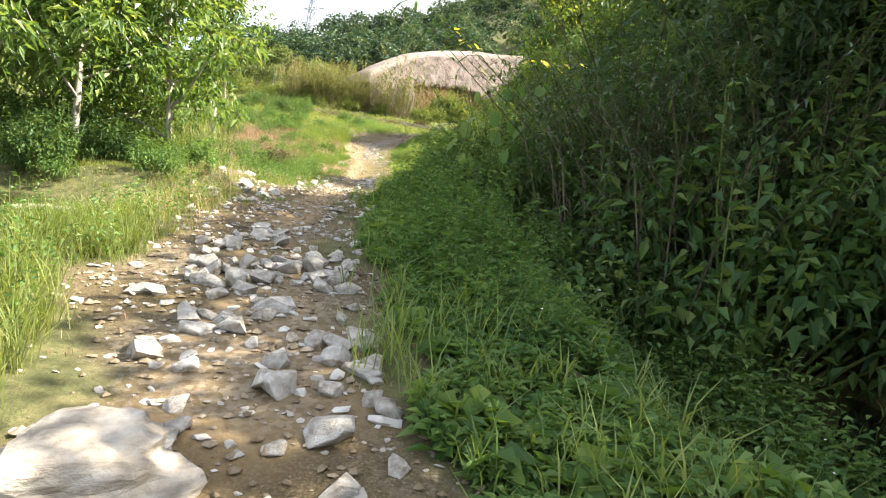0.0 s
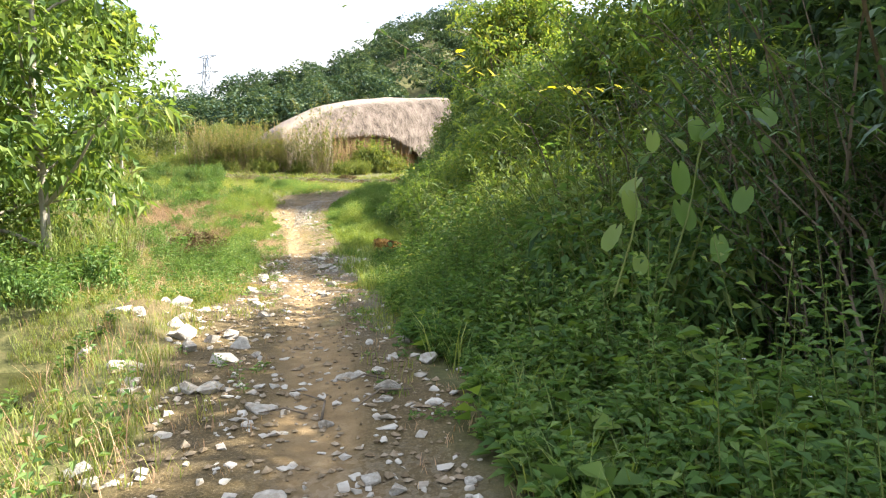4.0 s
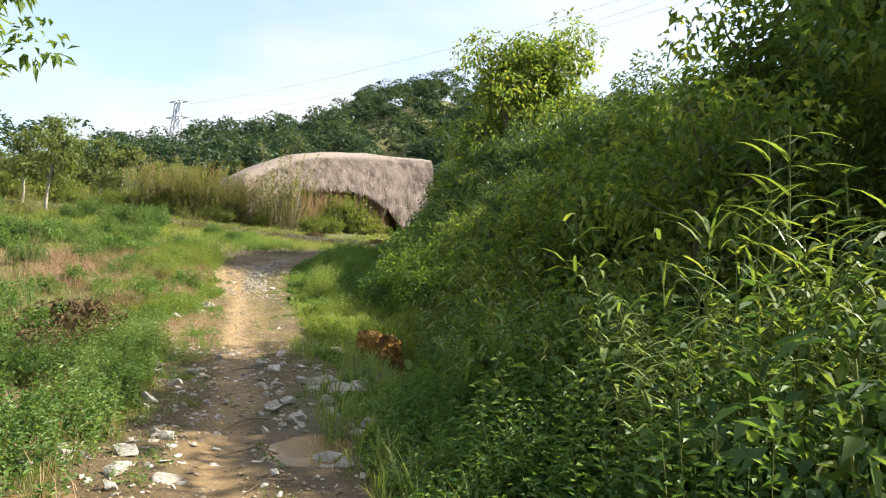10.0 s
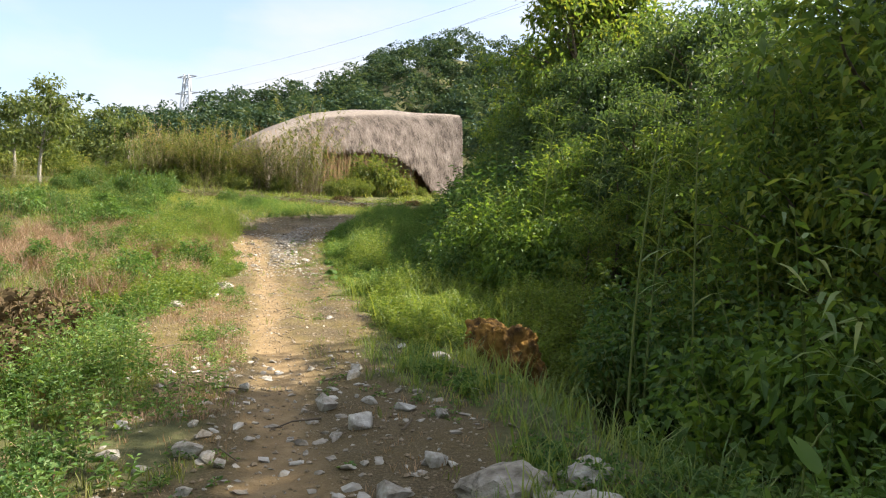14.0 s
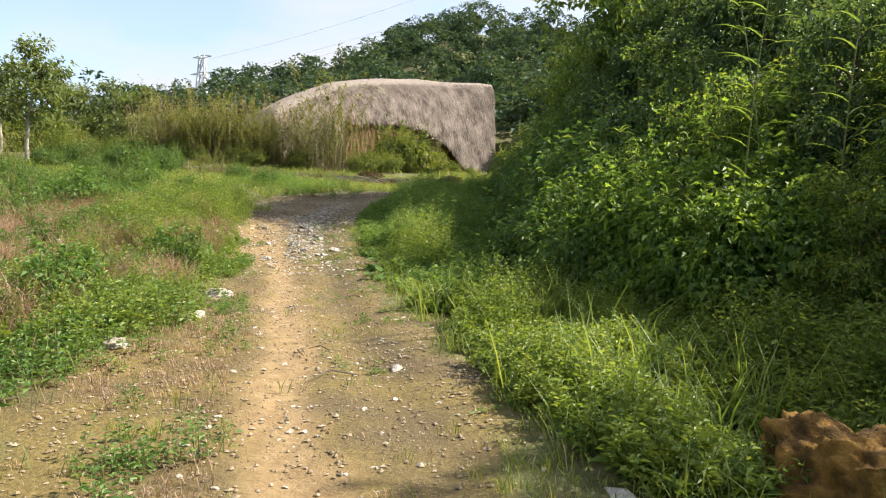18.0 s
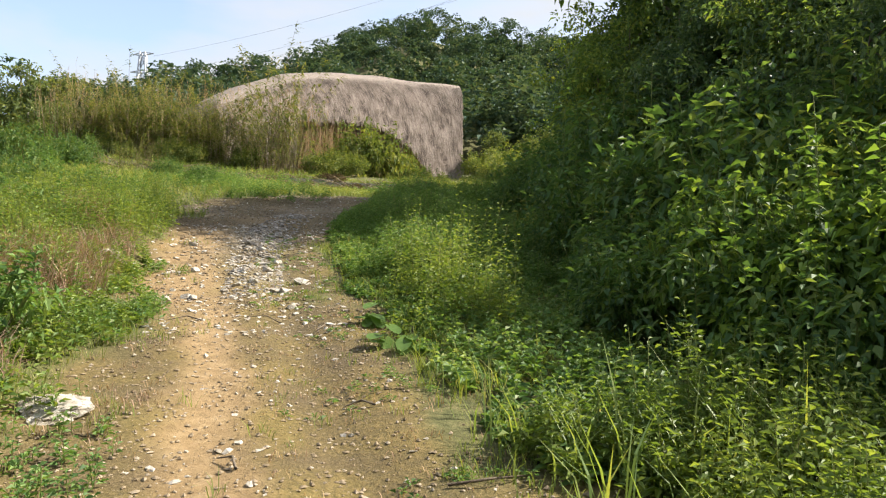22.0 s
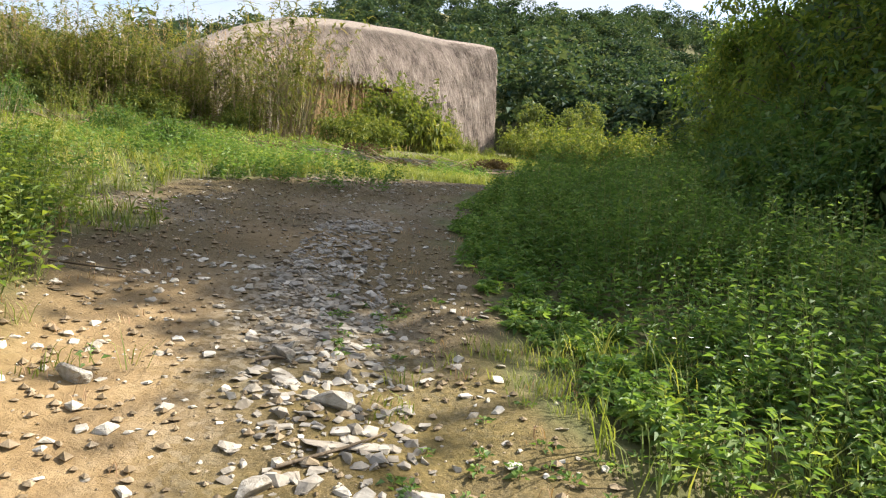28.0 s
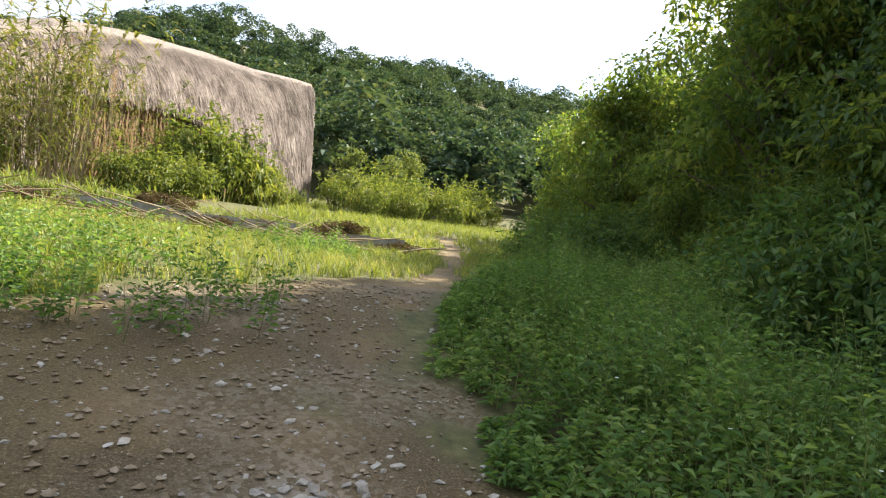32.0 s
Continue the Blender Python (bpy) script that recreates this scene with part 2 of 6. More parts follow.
G_FAR = leaf_mat("far_wood_leaf", [(0.0, (0.021, 0.048, 0.038)), (0.5, (0.055, 0.095, 0.065)), (0.85, (0.116, 0.151, 0.088)), (1.0, (0.184, 0.194, 0.110))], rough=0.7, through_light=0.2, patch=0.13, gloss=0.15)
G_VINE = leaf_mat("vine_leaf", [(0.0, (0.047, 0.095, 0.032)), (0.5, (0.111, 0.189, 0.046)), (1.0, (0.239, 0.316, 0.068))], rough=0.5, through_light=0.45, patch=1.5, gloss=0.22)
G_SCRUB = leaf_mat("scrub_leaf", [(0.0, (0.060, 0.080, 0.030)), (0.45, (0.115, 0.142, 0.048)), (0.75, (0.207, 0.200, 0.082)), (1.0, (0.328, 0.228, 0.181))], rough=0.6, patch=0.5)
G_BRIGHT = leaf_mat("bright_herb_leaf", [(0.0, (0.065, 0.109, 0.028)), (0.5, (0.150, 0.216, 0.046)), (1.0, (0.267, 0.304, 0.078))], patch=0.8, gloss=0.3)
G_POND = leaf_mat("pond_tree_leaf", [(0.0, (0.035, 0.075, 0.028)), (0.45, (0.115, 0.185, 0.055)), (0.8, (0.23, 0.29, 0.085)), (1.0, (0.36, 0.36, 0.12))], rough=0.4, patch=0.5)
G_BAMBOO = leaf_mat("bamboo_leaf", [(0.0, (0.022, 0.055, 0.026)), (0.5, (0.062, 0.120, 0.042)), (0.85, (0.130, 0.190, 0.060)), (1.0, (0.26, 0.25, 0.09))], rough=0.4, through_light=0.3, patch=0.5)
G_PINK = leaf_mat("faded_pink_grass", [(0.0, (0.12, 0.085, 0.06)), (0.4, (0.25, 0.17, 0.125)), (0.75, (0.38, 0.265, 0.205)), (1.0, (0.36, 0.32, 0.16))], rough=0.8, through_light=0.25, patch=0.6, gloss=0.1)
G_HALL = leaf_mat("hall_bush_leaf", [(0.0, (0.05, 0.08, 0.025)), (0.45, (0.115, 0.155, 0.042)), (0.8, (0.20, 0.22, 0.065)), (1.0, (0.29, 0.28, 0.09))], patch=0.6)
G_PALE = leaf_mat("pale_tree_leaf", [(0.0, (0.06, 0.09, 0.04)), (0.5, (0.13, 0.17, 0.065)), (0.85, (0.22, 0.24, 0.09)), (1.0, (0.30, 0.27, 0.12))], rough=0.6, through_light=0.35, patch=0.12)
G_DEAD = leaf_mat("dead_leaf", [(0.0, (0.055, 0.04, 0.022)), (0.5, (0.13, 0.095, 0.055)), (1.0, (0.25, 0.185, 0.11))], rough=0.9, through_light=0.1, patch=1.2, gloss=0.05)
G_YELLOW = leaf_mat("yellow_leaf", [(0.0, (0.353, 0.360, 0.023)), (1.0, (0.480, 0.420, 0.030))], rough=0.35, through_light=0.5, patch=1.5)
BARK = solid_mat("bark", [(0.3, (0.06, 0.045, 0.03)), (0.6, (0.16, 0.125, 0.09)), (0.8, (0.27, 0.23, 0.18))], 7.0, 0.9, 0.8, 25.0, (1, 1, 0.25))
PALE_BARK = solid_mat("pale_bark", [(0.3, (0.16, 0.14, 0.11)), (0.6, (0.34, 0.31, 0.26)), (0.8, (0.48, 0.45, 0.40))], 7.0, 0.85, 0.6, 25.0, (1, 1, 0.3))
STALK = solid_mat("dry_stalk", [(0.3, (0.144, 0.101, 0.058)), (0.6, (0.259, 0.202, 0.122)), (0.8, (0.338, 0.281, 0.187))], 4.0, 0.8, 0.2, 60.0, None, 0.25)
GREEN_STALK = solid_mat("green_stalk", [(0.3, (0.07, 0.10, 0.02)), (0.6, (0.15, 0.18, 0.045)), (0.8, (0.24, 0.24, 0.08))], 4.0, 0.7, 0.2, 60.0, None, 0.25)
LIME = solid_mat("limestone", [(0.2, (0.13, 0.11, 0.085)), (0.42, (0.33, 0.29, 0.235)), (0.62, (0.48, 0.445, 0.39)), (0.85, (0.66, 0.63, 0.57))], 5.0, 0.85, 0.9, 18.0, None, 0.16)
GREYSTONE = solid_mat("grey_stone", [(0.25, (0.14, 0.12, 0.095)), (0.5, (0.29, 0.26, 0.22)), (0.75, (0.46, 0.43, 0.38))], 5.0, 0.8, 0.6, 24.0, None, 0.14)
PEBBLE = solid_mat("pebble", [(0.2, (0.15, 0.11, 0.065)), (0.5, (0.27, 0.21, 0.14)), (0.8, (0.48, 0.42, 0.34))], 9.0, 0.9, 0.4, 50.0, None, 0.3)
CLOD = solid_mat("ochre_clay", [(0.30, (0.035, 0.020, 0.008)), (0.46, (0.12, 0.066, 0.018)), (0.60, (0.25, 0.135, 0.03)), (0.75, (0.36, 0.20, 0.05))], 4.5, 0.95, 1.0, 40.0)
THATCH = solid_mat("thatch", [(0.25, (0.107, 0.086, 0.070)), (0.5, (0.213, 0.176, 0.148)), (0.75, (0.312, 0.271, 0.234))], 3.0, 0.95, 0.9, 12.0, (4, 4, 0.25))
STRAW = solid_mat("thatch_straw", [(0.2, (0.065, 0.05, 0.042)), (0.48, (0.23, 0.185, 0.155)), (0.8, (0.41, 0.345, 0.30))], 0.8, 0.95, 0.2, 20.0, None, 0.5)
BAMBOO = solid_mat("bamboo_pole", [(0.3, (0.14, 0.08, 0.035)), (0.6, (0.28, 0.17, 0.08)), (0.8, (0.36, 0.25, 0.13))], 3.0, 0.6, 0.2, 20.0)
OCHREWALL = solid_mat("ochre_plaster", [(0.3, (0.36, 0.22, 0.09)), (0.6, (0.50, 0.33, 0.15)), (0.8, (0.58, 0.41, 0.22))], 2.0, 0.9, 0.3, 20.0)
CONCRETE = solid_mat("old_concrete", [(0.25, (0.10, 0.095, 0.075)), (0.5, (0.24, 0.225, 0.19)), (0.75, (0.38, 0.36, 0.32))], 2.5, 0.9, 0.5, 18.0, None, 0.2)
STEEL = solid_mat("galvanised_steel", [(0.3, (0.30, 0.32, 0.35)), (0.7, (0.44, 0.46, 0.49))], 1.0, 0.5, 0.05, 5.0, None, 0.0, 0.5)
DARKGLASS = solid_mat("dark_window", [(0.3, (0.015, 0.016, 0.018)), (0.7, (0.03, 0.03, 0.032))], 2.0, 0.15, 0.0)
TILE = solid_mat("clay_tile", [(0.3, (0.16, 0.06, 0.035)), (0.6, (0.30, 0.12, 0.07)), (0.8, (0.38, 0.18, 0.11))], 3.0, 0.85, 0.3, 30.0, None, 0.2)
WHITEPAINT = solid_mat("white_wall", [(0.3, (0.62, 0.60, 0.56)), (0.7, (0.78, 0.77, 0.74))], 1.0, 0.8, 0.1)
PETAL = solid_mat("white_petal", [(0.3, (0.72, 0.71, 0.66)), (0.7, (0.84, 0.84, 0.80))], 9.0, 0.7, 0.0)

# ---- mesh helpers ----
rng = np.random.default_rng(7)


def mesh_of(name, verts, faces, mat, smooth=False):
    """A mesh from arrays of points and of faces that all have the same number of corners."""
    verts, faces = np.asarray(verts, np.float32).reshape(-1, 3), np.asarray(faces, np.int32)
    me = bpy.data.meshes.new(name)
    me.vertices.add(len(verts))
    me.vertices.foreach_set("co", verts.ravel())
    k = faces.shape[1]
    me.loops.add(faces.size)
    me.loops.foreach_set("vertex_index", faces.ravel())
    me.polygons.add(len(faces))
    me.polygons.foreach_set("loop_start", np.arange(0, faces.size, k, dtype=np.int32))
    me.polygons.foreach_set("use_smooth", np.full(len(faces), smooth))
    me.update(calc_edges=True)
    me.validate()
    me.materials.append(mat)
    return me


def part(name, me, parent, label=""):
    ob = new(name, me)
    ob.parent = parent
    return tagged(ob, label)


def thing(name, label, category, group="", kind="", me=None):
    return tagged(new(name, me), label, category, group, kind)


def unit(v):
    return v / np.maximum(np.linalg.norm(v, axis=-1, keepdims=True), 1e-9)


def rand_dirs(n):
    return unit(rng.normal(size=(n, 3)))


def leaves(pos, way, length, width, droop=0.15):
    """Pointed leaves, folded along the midrib: four points and two faces each."""
    pos, way = np.asarray(pos, float), unit(np.asarray(way, float))
    n = len(pos)
    length = np.broadcast_to(np.asarray(length, float), n)[:, None]
    width = np.broadcast_to(np.asarray(width, float), n)[:, None]
    side = unit(np.cross(way, np.array([0.0, 0, 1]) + 0.55 * rand_dirs(n)))
    up = np.cross(side, way)
    tip = pos + way * length - np.array([0, 0, 1.0]) * droop * length
    mid = pos + way * length * 0.42 + up * width * 0.18
    v = np.stack([pos, mid - side * width / 2, tip, mid + side * width / 2], 1)
    f = np.array([[0, 1, 2], [0, 2, 3]])[None] + 4 * np.arange(n)[:, None, None]
    return v.reshape(-1, 3), f.reshape(-1, 3)


def blades(pos, way, length, width, bend=0.5, segs=3):
    """Long blades that rise along way and bend over: a tapering strip each."""
    pos, way = np.asarray(pos, float), unit(np.asarray(way, float))
    n = len(pos)
    length = np.broadcast_to(np.asarray(length, float), n)
    width = np.broadcast_to(np.asarray(width, float), n)
    bend = np.broadcast_to(np.asarray(bend, float), n)
    flat = way.copy()
    flat[:, 2] = 0
    flat = unit(flat + 1e-3 * rand_dirs(n))
    side = unit(np.cross(flat, np.array([0, 0, 1.0])))
    rows = []
    at = pos.copy()
    d = way.copy()
    for i in range(segs + 1):
        w = width * (1 - (i / segs) ** 1.6) * (0.7 if i == 0 else 1.0)
        if i < segs:
            rows += [at - side * w[:, None] / 2, at + side * w[:, None] / 2]
        else:
            rows.append(at)
        at = at + d * (length / segs)[:, None]
        d = unit(d + (flat * 0.5 - np.array([0, 0, 1.0])) * (bend / segs * 1.6)[:, None])
    v = np.stack(rows, 1)
    m = v.shape[1]
    f = []
    for i in range(segs - 1):
        a = 2 * i
        f += [[a, a + 1, a + 3], [a, a + 3, a + 2]]
    a = 2 * (segs - 1)
    f.append([a, a + 1, a + 2])
    f = np.array(f)[None] + m * np.arange(n)[:, None, None]
    return v.reshape(-1, 3), f.reshape(-1, 3)


def joined(*pieces):
    vs, fs, k = [], [], 0
    for v, f in pieces:
        vs.append(v)
        fs.append(f + k)
        k += len(v)
    return np.concatenate(vs), np.concatenate(fs)


def tube(points, radii, sides=6):
    """A round limb through points, tapering by radii; quads."""
    points, radii = np.asarray(points, float), np.asarray(radii, float)
    ways = unit(np.gradient(points, axis=0))
    ref = np.where(np.abs(ways[:, 2:3]) > 0.9, np.array([[1.0, 0, 0]]), np.array([[0, 0, 1.0]]))
    a = unit(np.cross(ways, ref))
    b = np.cross(ways, a)
    ang = np.linspace(0, 2 * np.pi, sides, endpoint=False)
    ring = points[:, None] + radii[:, None, None] * (np.cos(ang)[None, :, None] * a[:, None] + np.sin(ang)[None, :, None] * b[:, None])
    n = len(points)
    i, j = np.meshgrid(np.arange(n - 1), np.arange(sides), indexing="ij")
    q = np.stack([i * sides + j, i * sides + (j + 1) % sides, (i + 1) * sides + (j + 1) % sides, (i + 1) * sides + j], -1)
    return ring.reshape(-1, 3), q.reshape(-1, 4)


def stalks(base, top, r0, r1):
    """Many thin three-sided stalks from base to top; quads."""
    base, top = np.asarray(base, float), np.asarray(top, float)
    n = len(base)
    ang = np.array([0, 2.1, 4.2])
    ring = np.stack([np.cos(ang), np.sin(ang), 0 * ang], -1)
    r0, r1 = np.broadcast_to(r0, n)[:, None, None], np.broadcast_to(r1, n)[:, None, None]
    v = np.concatenate([base[:, None] + ring[None] * r0, top[:, None] + ring[None] * r1], 1)
    f = np.array([[0, 1, 4, 3], [1, 2, 5, 4], [2, 0, 3, 5]])[None] + 6 * np.arange(n)[:, None, None]
    return v.reshape(-1, 3), f.reshape(-1, 4)


def box_mesh(name, lo, hi, mat):
    x0, y0, z0 = lo
    x1, y1, z1 = hi
    v = [(x0, y0, z0), (x1, y0, z0), (x1, y1, z0), (x0, y1, z0), (x0, y0, z1), (x1, y0, z1), (x1, y1, z1), (x0, y1, z1)]
    f = [(0, 3, 2, 1), (4, 5, 6, 7), (0, 1, 5, 4), (1, 2, 6, 5), (2, 3, 7, 6), (3, 0, 4, 7)]
    return mesh_of(name, v, f, mat)


def waves(x, y, scale, seed=0):
    """Smooth uneven noise from a few crossing waves, about -1 to 1."""
    r = np.random.default_rng(100 + seed)
    out = 0
    for k in range(5):
        a = r.uniform(0, 2 * np.pi)
        f = scale * r.uniform(0.6, 1.9)
        out = out + np.sin((np.cos(a) * x + np.sin(a) * y) * f + r.uniform(0, 6.28))
    return out / 3.0


def soft_step(a, b, v):
    s = np.clip((v - a) / (b - a), 0, 1)
    return s * s * (3 - 2 * s)


# ---- the lie of the land ----
TRACK_Y = [-60, -4, 0, 2.1, 3.6, 6.3, 10.4, 15, 18.4, 21.2, 24.6, 29, 32.4, 35.7, 39.3, 43, 46, 48.5, 51, 54, 58, 63, 70, 90]
TRACK_X = [3, 0.9, 0.0, -1.05, -1.8, -2.4, -3.0, -4.0, -4.8, -5.25, -6.0, -7.0, -7.75, -8.5, -9.2, -9.6, -9.3, -8.2, -6.2, -3.8, -1.6, 0.8, 4, 14]
RISE_Y = [-60, -6, 0, 3.4, 5.3, 9, 13, 17.2, 21.5, 26.2, 29.4, 33.5, 36, 39, 40.5, 43, 47, 50, 57, 60, 70, 80, 90, 105, 150, 400, 900]
RISE_Z = [-0.6, -0.15, 0.03, 0.42, 0.55, 0.84, 0.86, 0.78, 0.83, 0.93, 1.1, 1.28, 1.55, 1.95, 2.3, 2.78, 3.55, 4.15, 4.72, 5.0, 6.6, 8.0, 9.2, 11, 14, 20, 30]
RIDGE_X = [-900, -260, -160, -110, -83, -70, -40, -30, -21, -7, 9, 24, 42, 57, 89, 180, 300, 900]
RIDGE_Z = [20, 20, 20, 22, 35, 44, 54, 60, 69, 78, 83, 80, 80, 79, 80, 85, 82, 60]


def track_x(y):
    return sum(np.interp(y + d, TRACK_Y, TRACK_X) for d in (-1.2, -0.5, 0, 0.5, 1.2)) / 5


def smooth_rise(y):
    return sum(np.interp(y + d, RISE_Y, RISE_Z) for d in (-1.0, -0.4, 0, 0.4, 1.0)) / 5


def ground_z(x, y, fine=True):
    x, y = np.asarray(x, float), np.asarray(y, float)
    u = x - track_x(y)
    z = smooth_rise(y)
    # left: a bank above the track further up, the pond below it at the start
    bank = 0.5 * soft_step(26, 37, y) * soft_step(-1.0, -2.4, u) * (1 - soft_step(41, 45, y))
    z = z + bank + 0.045 * np.clip(-u - 2.5, 0, 30) * soft_step(14, 26, y) * (1 - soft_step(60, 80, y))
    pond = soft_step(-1.75, -3.0, u) * (1 - soft_step(7.0, 8.5, -u)) * soft_step(4.8, 7.2, y) * (1 - soft_step(11.5, 13.5, y))
    z = z - 0.95 * pond + 0.55 * np.exp(-(((x + 5.6) / 0.75) ** 2 + ((y - 11.1) / 0.8) ** 2)) + 0.3 * np.exp(-(((x + 4.9) / 0.4) ** 2 + ((y - 10.0) / 0.5) ** 2))
    # right: the creek bed, then the bank behind it
    creek = soft_step(2.3, 3.6, u) * (1 - soft_step(5.2, 7.0, u)) * (1 - soft_step(26.5, 29.5, y)) * (1 - 0.75 * soft_step(8, 10, y) * (1 - soft_step(18, 21, y)))
    z = z - 0.85 * creek
    z = z + 1.1 * soft_step(6.0, 11.0, u) * (1 - soft_step(50, 70, y)) + 0.05 * np.clip(u - 9, 0, 40) * (1 - soft_step(70, 110, y))
    # the terrace above the concrete edging
    z = z + 0.33 * soft_step(60.15, 60.5, y + 0.05 * x) * (1 - soft_step(66, 72, y)) * soft_step(-1.5, -3.5, x)
    # hills
    hill = soft_step(92, 305, y) * (np.interp(x, RIDGE_X, RIDGE_Z) - 16)
    z = z + np.maximum(hill, 0) * (1 - 0.6 * soft_step(300, 600, y))
    far = soft_step(90, 160, y)
    z = z + waves(x, y, 0.35, 1) * (0.05 + 0.9 * far) + waves(x, y, 0.09, 2) * 2.5 * far
    if fine:
        on = 1 - soft_step(1.6, 3.2, np.abs(u))
        z = z + waves(x, y, 2.3, 3) * 0.018 + waves(x, y, 6.0, 4) * 0.010 * on
        rut = np.exp(-((u + 0.05 + 0.12 * waves(0 * x, y, 0.8, 5)) / 0.28) ** 2) * soft_step(4, 8, y) * (1 - soft_step(38, 42, y))
        z = z - 0.045 * rut
        gully = np.exp(-((u - 0.95 - 0.2 * waves(0 * x, y, 0.7, 6)) / 0.35) ** 2) * soft_step(26, 30, y) * (1 - soft_step(44, 46, y))
        z = z - 0.09 * gully
        for px, py, pr in PUDDLES:
            z = z - 0.07 * np.exp(-(((x - px) / pr) ** 2 + ((y - py) / (1.6 * pr)) ** 2) ** 2)
    return z


PUDDLES = [(-5.45, 15.4, 0.75), (-3.3, 15.7, 0.36), (-4.6, 14.0, 0.35), (-3.85, 18.2, 0.42)]


def bare_at(x, y):
    """How bare of plants the ground is, 0 to 1."""
    u = x - track_x(y)
    e = 0.36 * waves(x, y, 1.7, 8) + 0.22 * waves(x, y, 5, 9)
    lo = np.interp(y, [0, 4, 8, 12, 16, 22, 25, 28, 32, 36, 40, 44, 46, 49, 52, 70], [-0.7, -0.75, -1.3, -1.5, -1.3, -0.8, -1.6, -2.2, -1.3, -0.8, -1.4, -1.9, -2.7, -2.7, -0.9, -0.7])
    hi = np.interp(y, [0, 4, 8, 12, 16, 22, 27, 32, 38, 44, 50, 56, 70], [1.15, 1.15, 0.8, 0.75, 1.0, 1.2, 1.4, 1.8, 1.75, 1.45, 0.75, 0.35, 0.5])
    return soft_step(-0.25, 0.25, u - lo + e) * soft_step(-0.25, 0.25, hi - u + e) * (1 - soft_step(66, 72, y)) * soft_step(-30, -20, y)


def mound_at(x, y):
    """The mossy heap of earth on the pond bank."""
    return np.exp(-((((x + 5.5) / 1.0) ** 2 + ((y - 10.9) / 1.2) ** 2) ** 2))


def edge_right(y):
    return np.interp(y, [0, 4, 8, 12, 16, 22, 27, 32, 38, 44, 50, 56, 70], [1.15, 1.15, 0.8, 0.75, 1.0, 1.2, 1.4, 1.8, 1.75, 1.45, 0.75, 0.35, 0.5])


def build_ground():
    xs = np.concatenate([np.linspace(-900, -120, 24), np.linspace(-112, -34, 30), np.linspace(-32, -15, 36), np.linspace(-14.8, 5, 190), np.linspace(5.4, 20, 40), np.linspace(22, 110, 40), np.linspace(120, 900, 26)])
    ys = np.concatenate([np.linspace(-300, -30, 10), np.linspace(-28, -4, 14), np.linspace(-3.7, 52, 470), np.linspace(52.4, 72, 60), np.linspace(73, 130, 50), np.linspace(133, 320, 60), np.linspace(330, 1500, 16)])
    gx, gy = np.meshgrid(xs, ys)
    z = ground_z(gx, gy)
    v = np.stack([gx, gy, z], -1).reshape(-1, 3)
    ny, nx = gx.shape
    i, j = np.meshgrid(np.arange(ny - 1), np.arange(nx - 1), indexing="ij")
    q = np.stack([i * nx + j, i * nx + j + 1, (i + 1) * nx + j + 1, (i + 1) * nx + j], -1).reshape(-1, 4)
    me = mesh_of("ground", v, q, EARTH, True)
    u = gx - track_x(gy)
    bare = np.maximum(bare_at(gx, gy), 0.85 * mound_at(gx, gy))
    gravel = np.exp(-((u - 0.35) / 0.55) ** 2) * soft_step(38.5, 40, gy) * (1 - soft_step(45, 47, gy)) * soft_step(-0.4, 0.5, waves(gx, gy, 1.6, 12) + 0.3)
    gravel = np.maximum(gravel, 0.25 * bare * soft_step(43, 46, gy) * soft_step(0, 0.6, waves(gx, gy, 2.5, 13)))
    gravel = np.maximum(gravel, 0.35 * bare * (1 - soft_step(6, 9, gy)) * soft_step(0, 0.6, waves(gx, gy, 2.5, 14)))
    wet = np.exp(-((u - 1.0) / 0.5) ** 2) * soft_step(26, 29, gy) * (1 - soft_step(36, 39, gy)) * 0.35
    wet = np.maximum(wet, 0.6 * np.exp(-((u - 1.0) / 0.5) ** 2) * soft_step(9, 12, gy) * (1 - soft_step(19, 22, gy)))
    for px, py, pr in PUDDLES:
        wet = np.maximum(wet, np.exp(-((gx - px) ** 2 + ((gy - py) / 1.5) ** 2) / (1.7 * pr) ** 2))
    wet = np.maximum(wet, soft_step(3.0, 3.6, u) * (1 - soft_step(6, 7, u)) * (1 - soft_step(26, 29, gy)))
    e = 0.10 * waves(gx, gy, 2.2, 15) + 0.06 * waves(gx, gy, 6.0, 16)
    rut = np.exp(-((u + 0.05 + e) / 0.30) ** 4) * soft_step(5, 8, gy) * (1 - soft_step(37, 40, gy))
    rut = np.maximum(rut, np.exp(-((u + 0.75 + e) / 0.55) ** 4) * soft_step(35.5, 38, gy) * (1 - soft_step(42, 44.5, gy)))
    rut = np.maximum(rut, 0.5 * np.exp(-((u + 0.1 + e) / 0.8) ** 4) * soft_step(43, 45, gy) * soft_step(-0.3, 0.4, waves(gx, gy, 1.8, 18)))
    rut = np.maximum(rut, 0.7 * bare * (1 - soft_step(5, 7, gy)) * soft_step(-0.1, 0.5, waves(gx, gy, 1.5, 17)))
    for name, a in (("bare", bare), ("gravel", gravel), ("wet", wet), ("rut", rut), ("ochre", np.maximum(np.exp(-(((gx + 5.5) / 0.9) ** 2 + ((gy - 10.9) / 1.2) ** 2)), 0.25 + 0.75 * soft_step(24, 28, gy) * (1 - soft_step(40, 44, gy))))):
        at = me.attributes.new(name, "FLOAT", "POINT")
        at.data.foreach_set("value", a.astype(np.float32).ravel())
    tagged(new("ground", me), "uneven earth slope with a bare ochre dirt track and green banks", "ground", "", "structure")


build_ground()


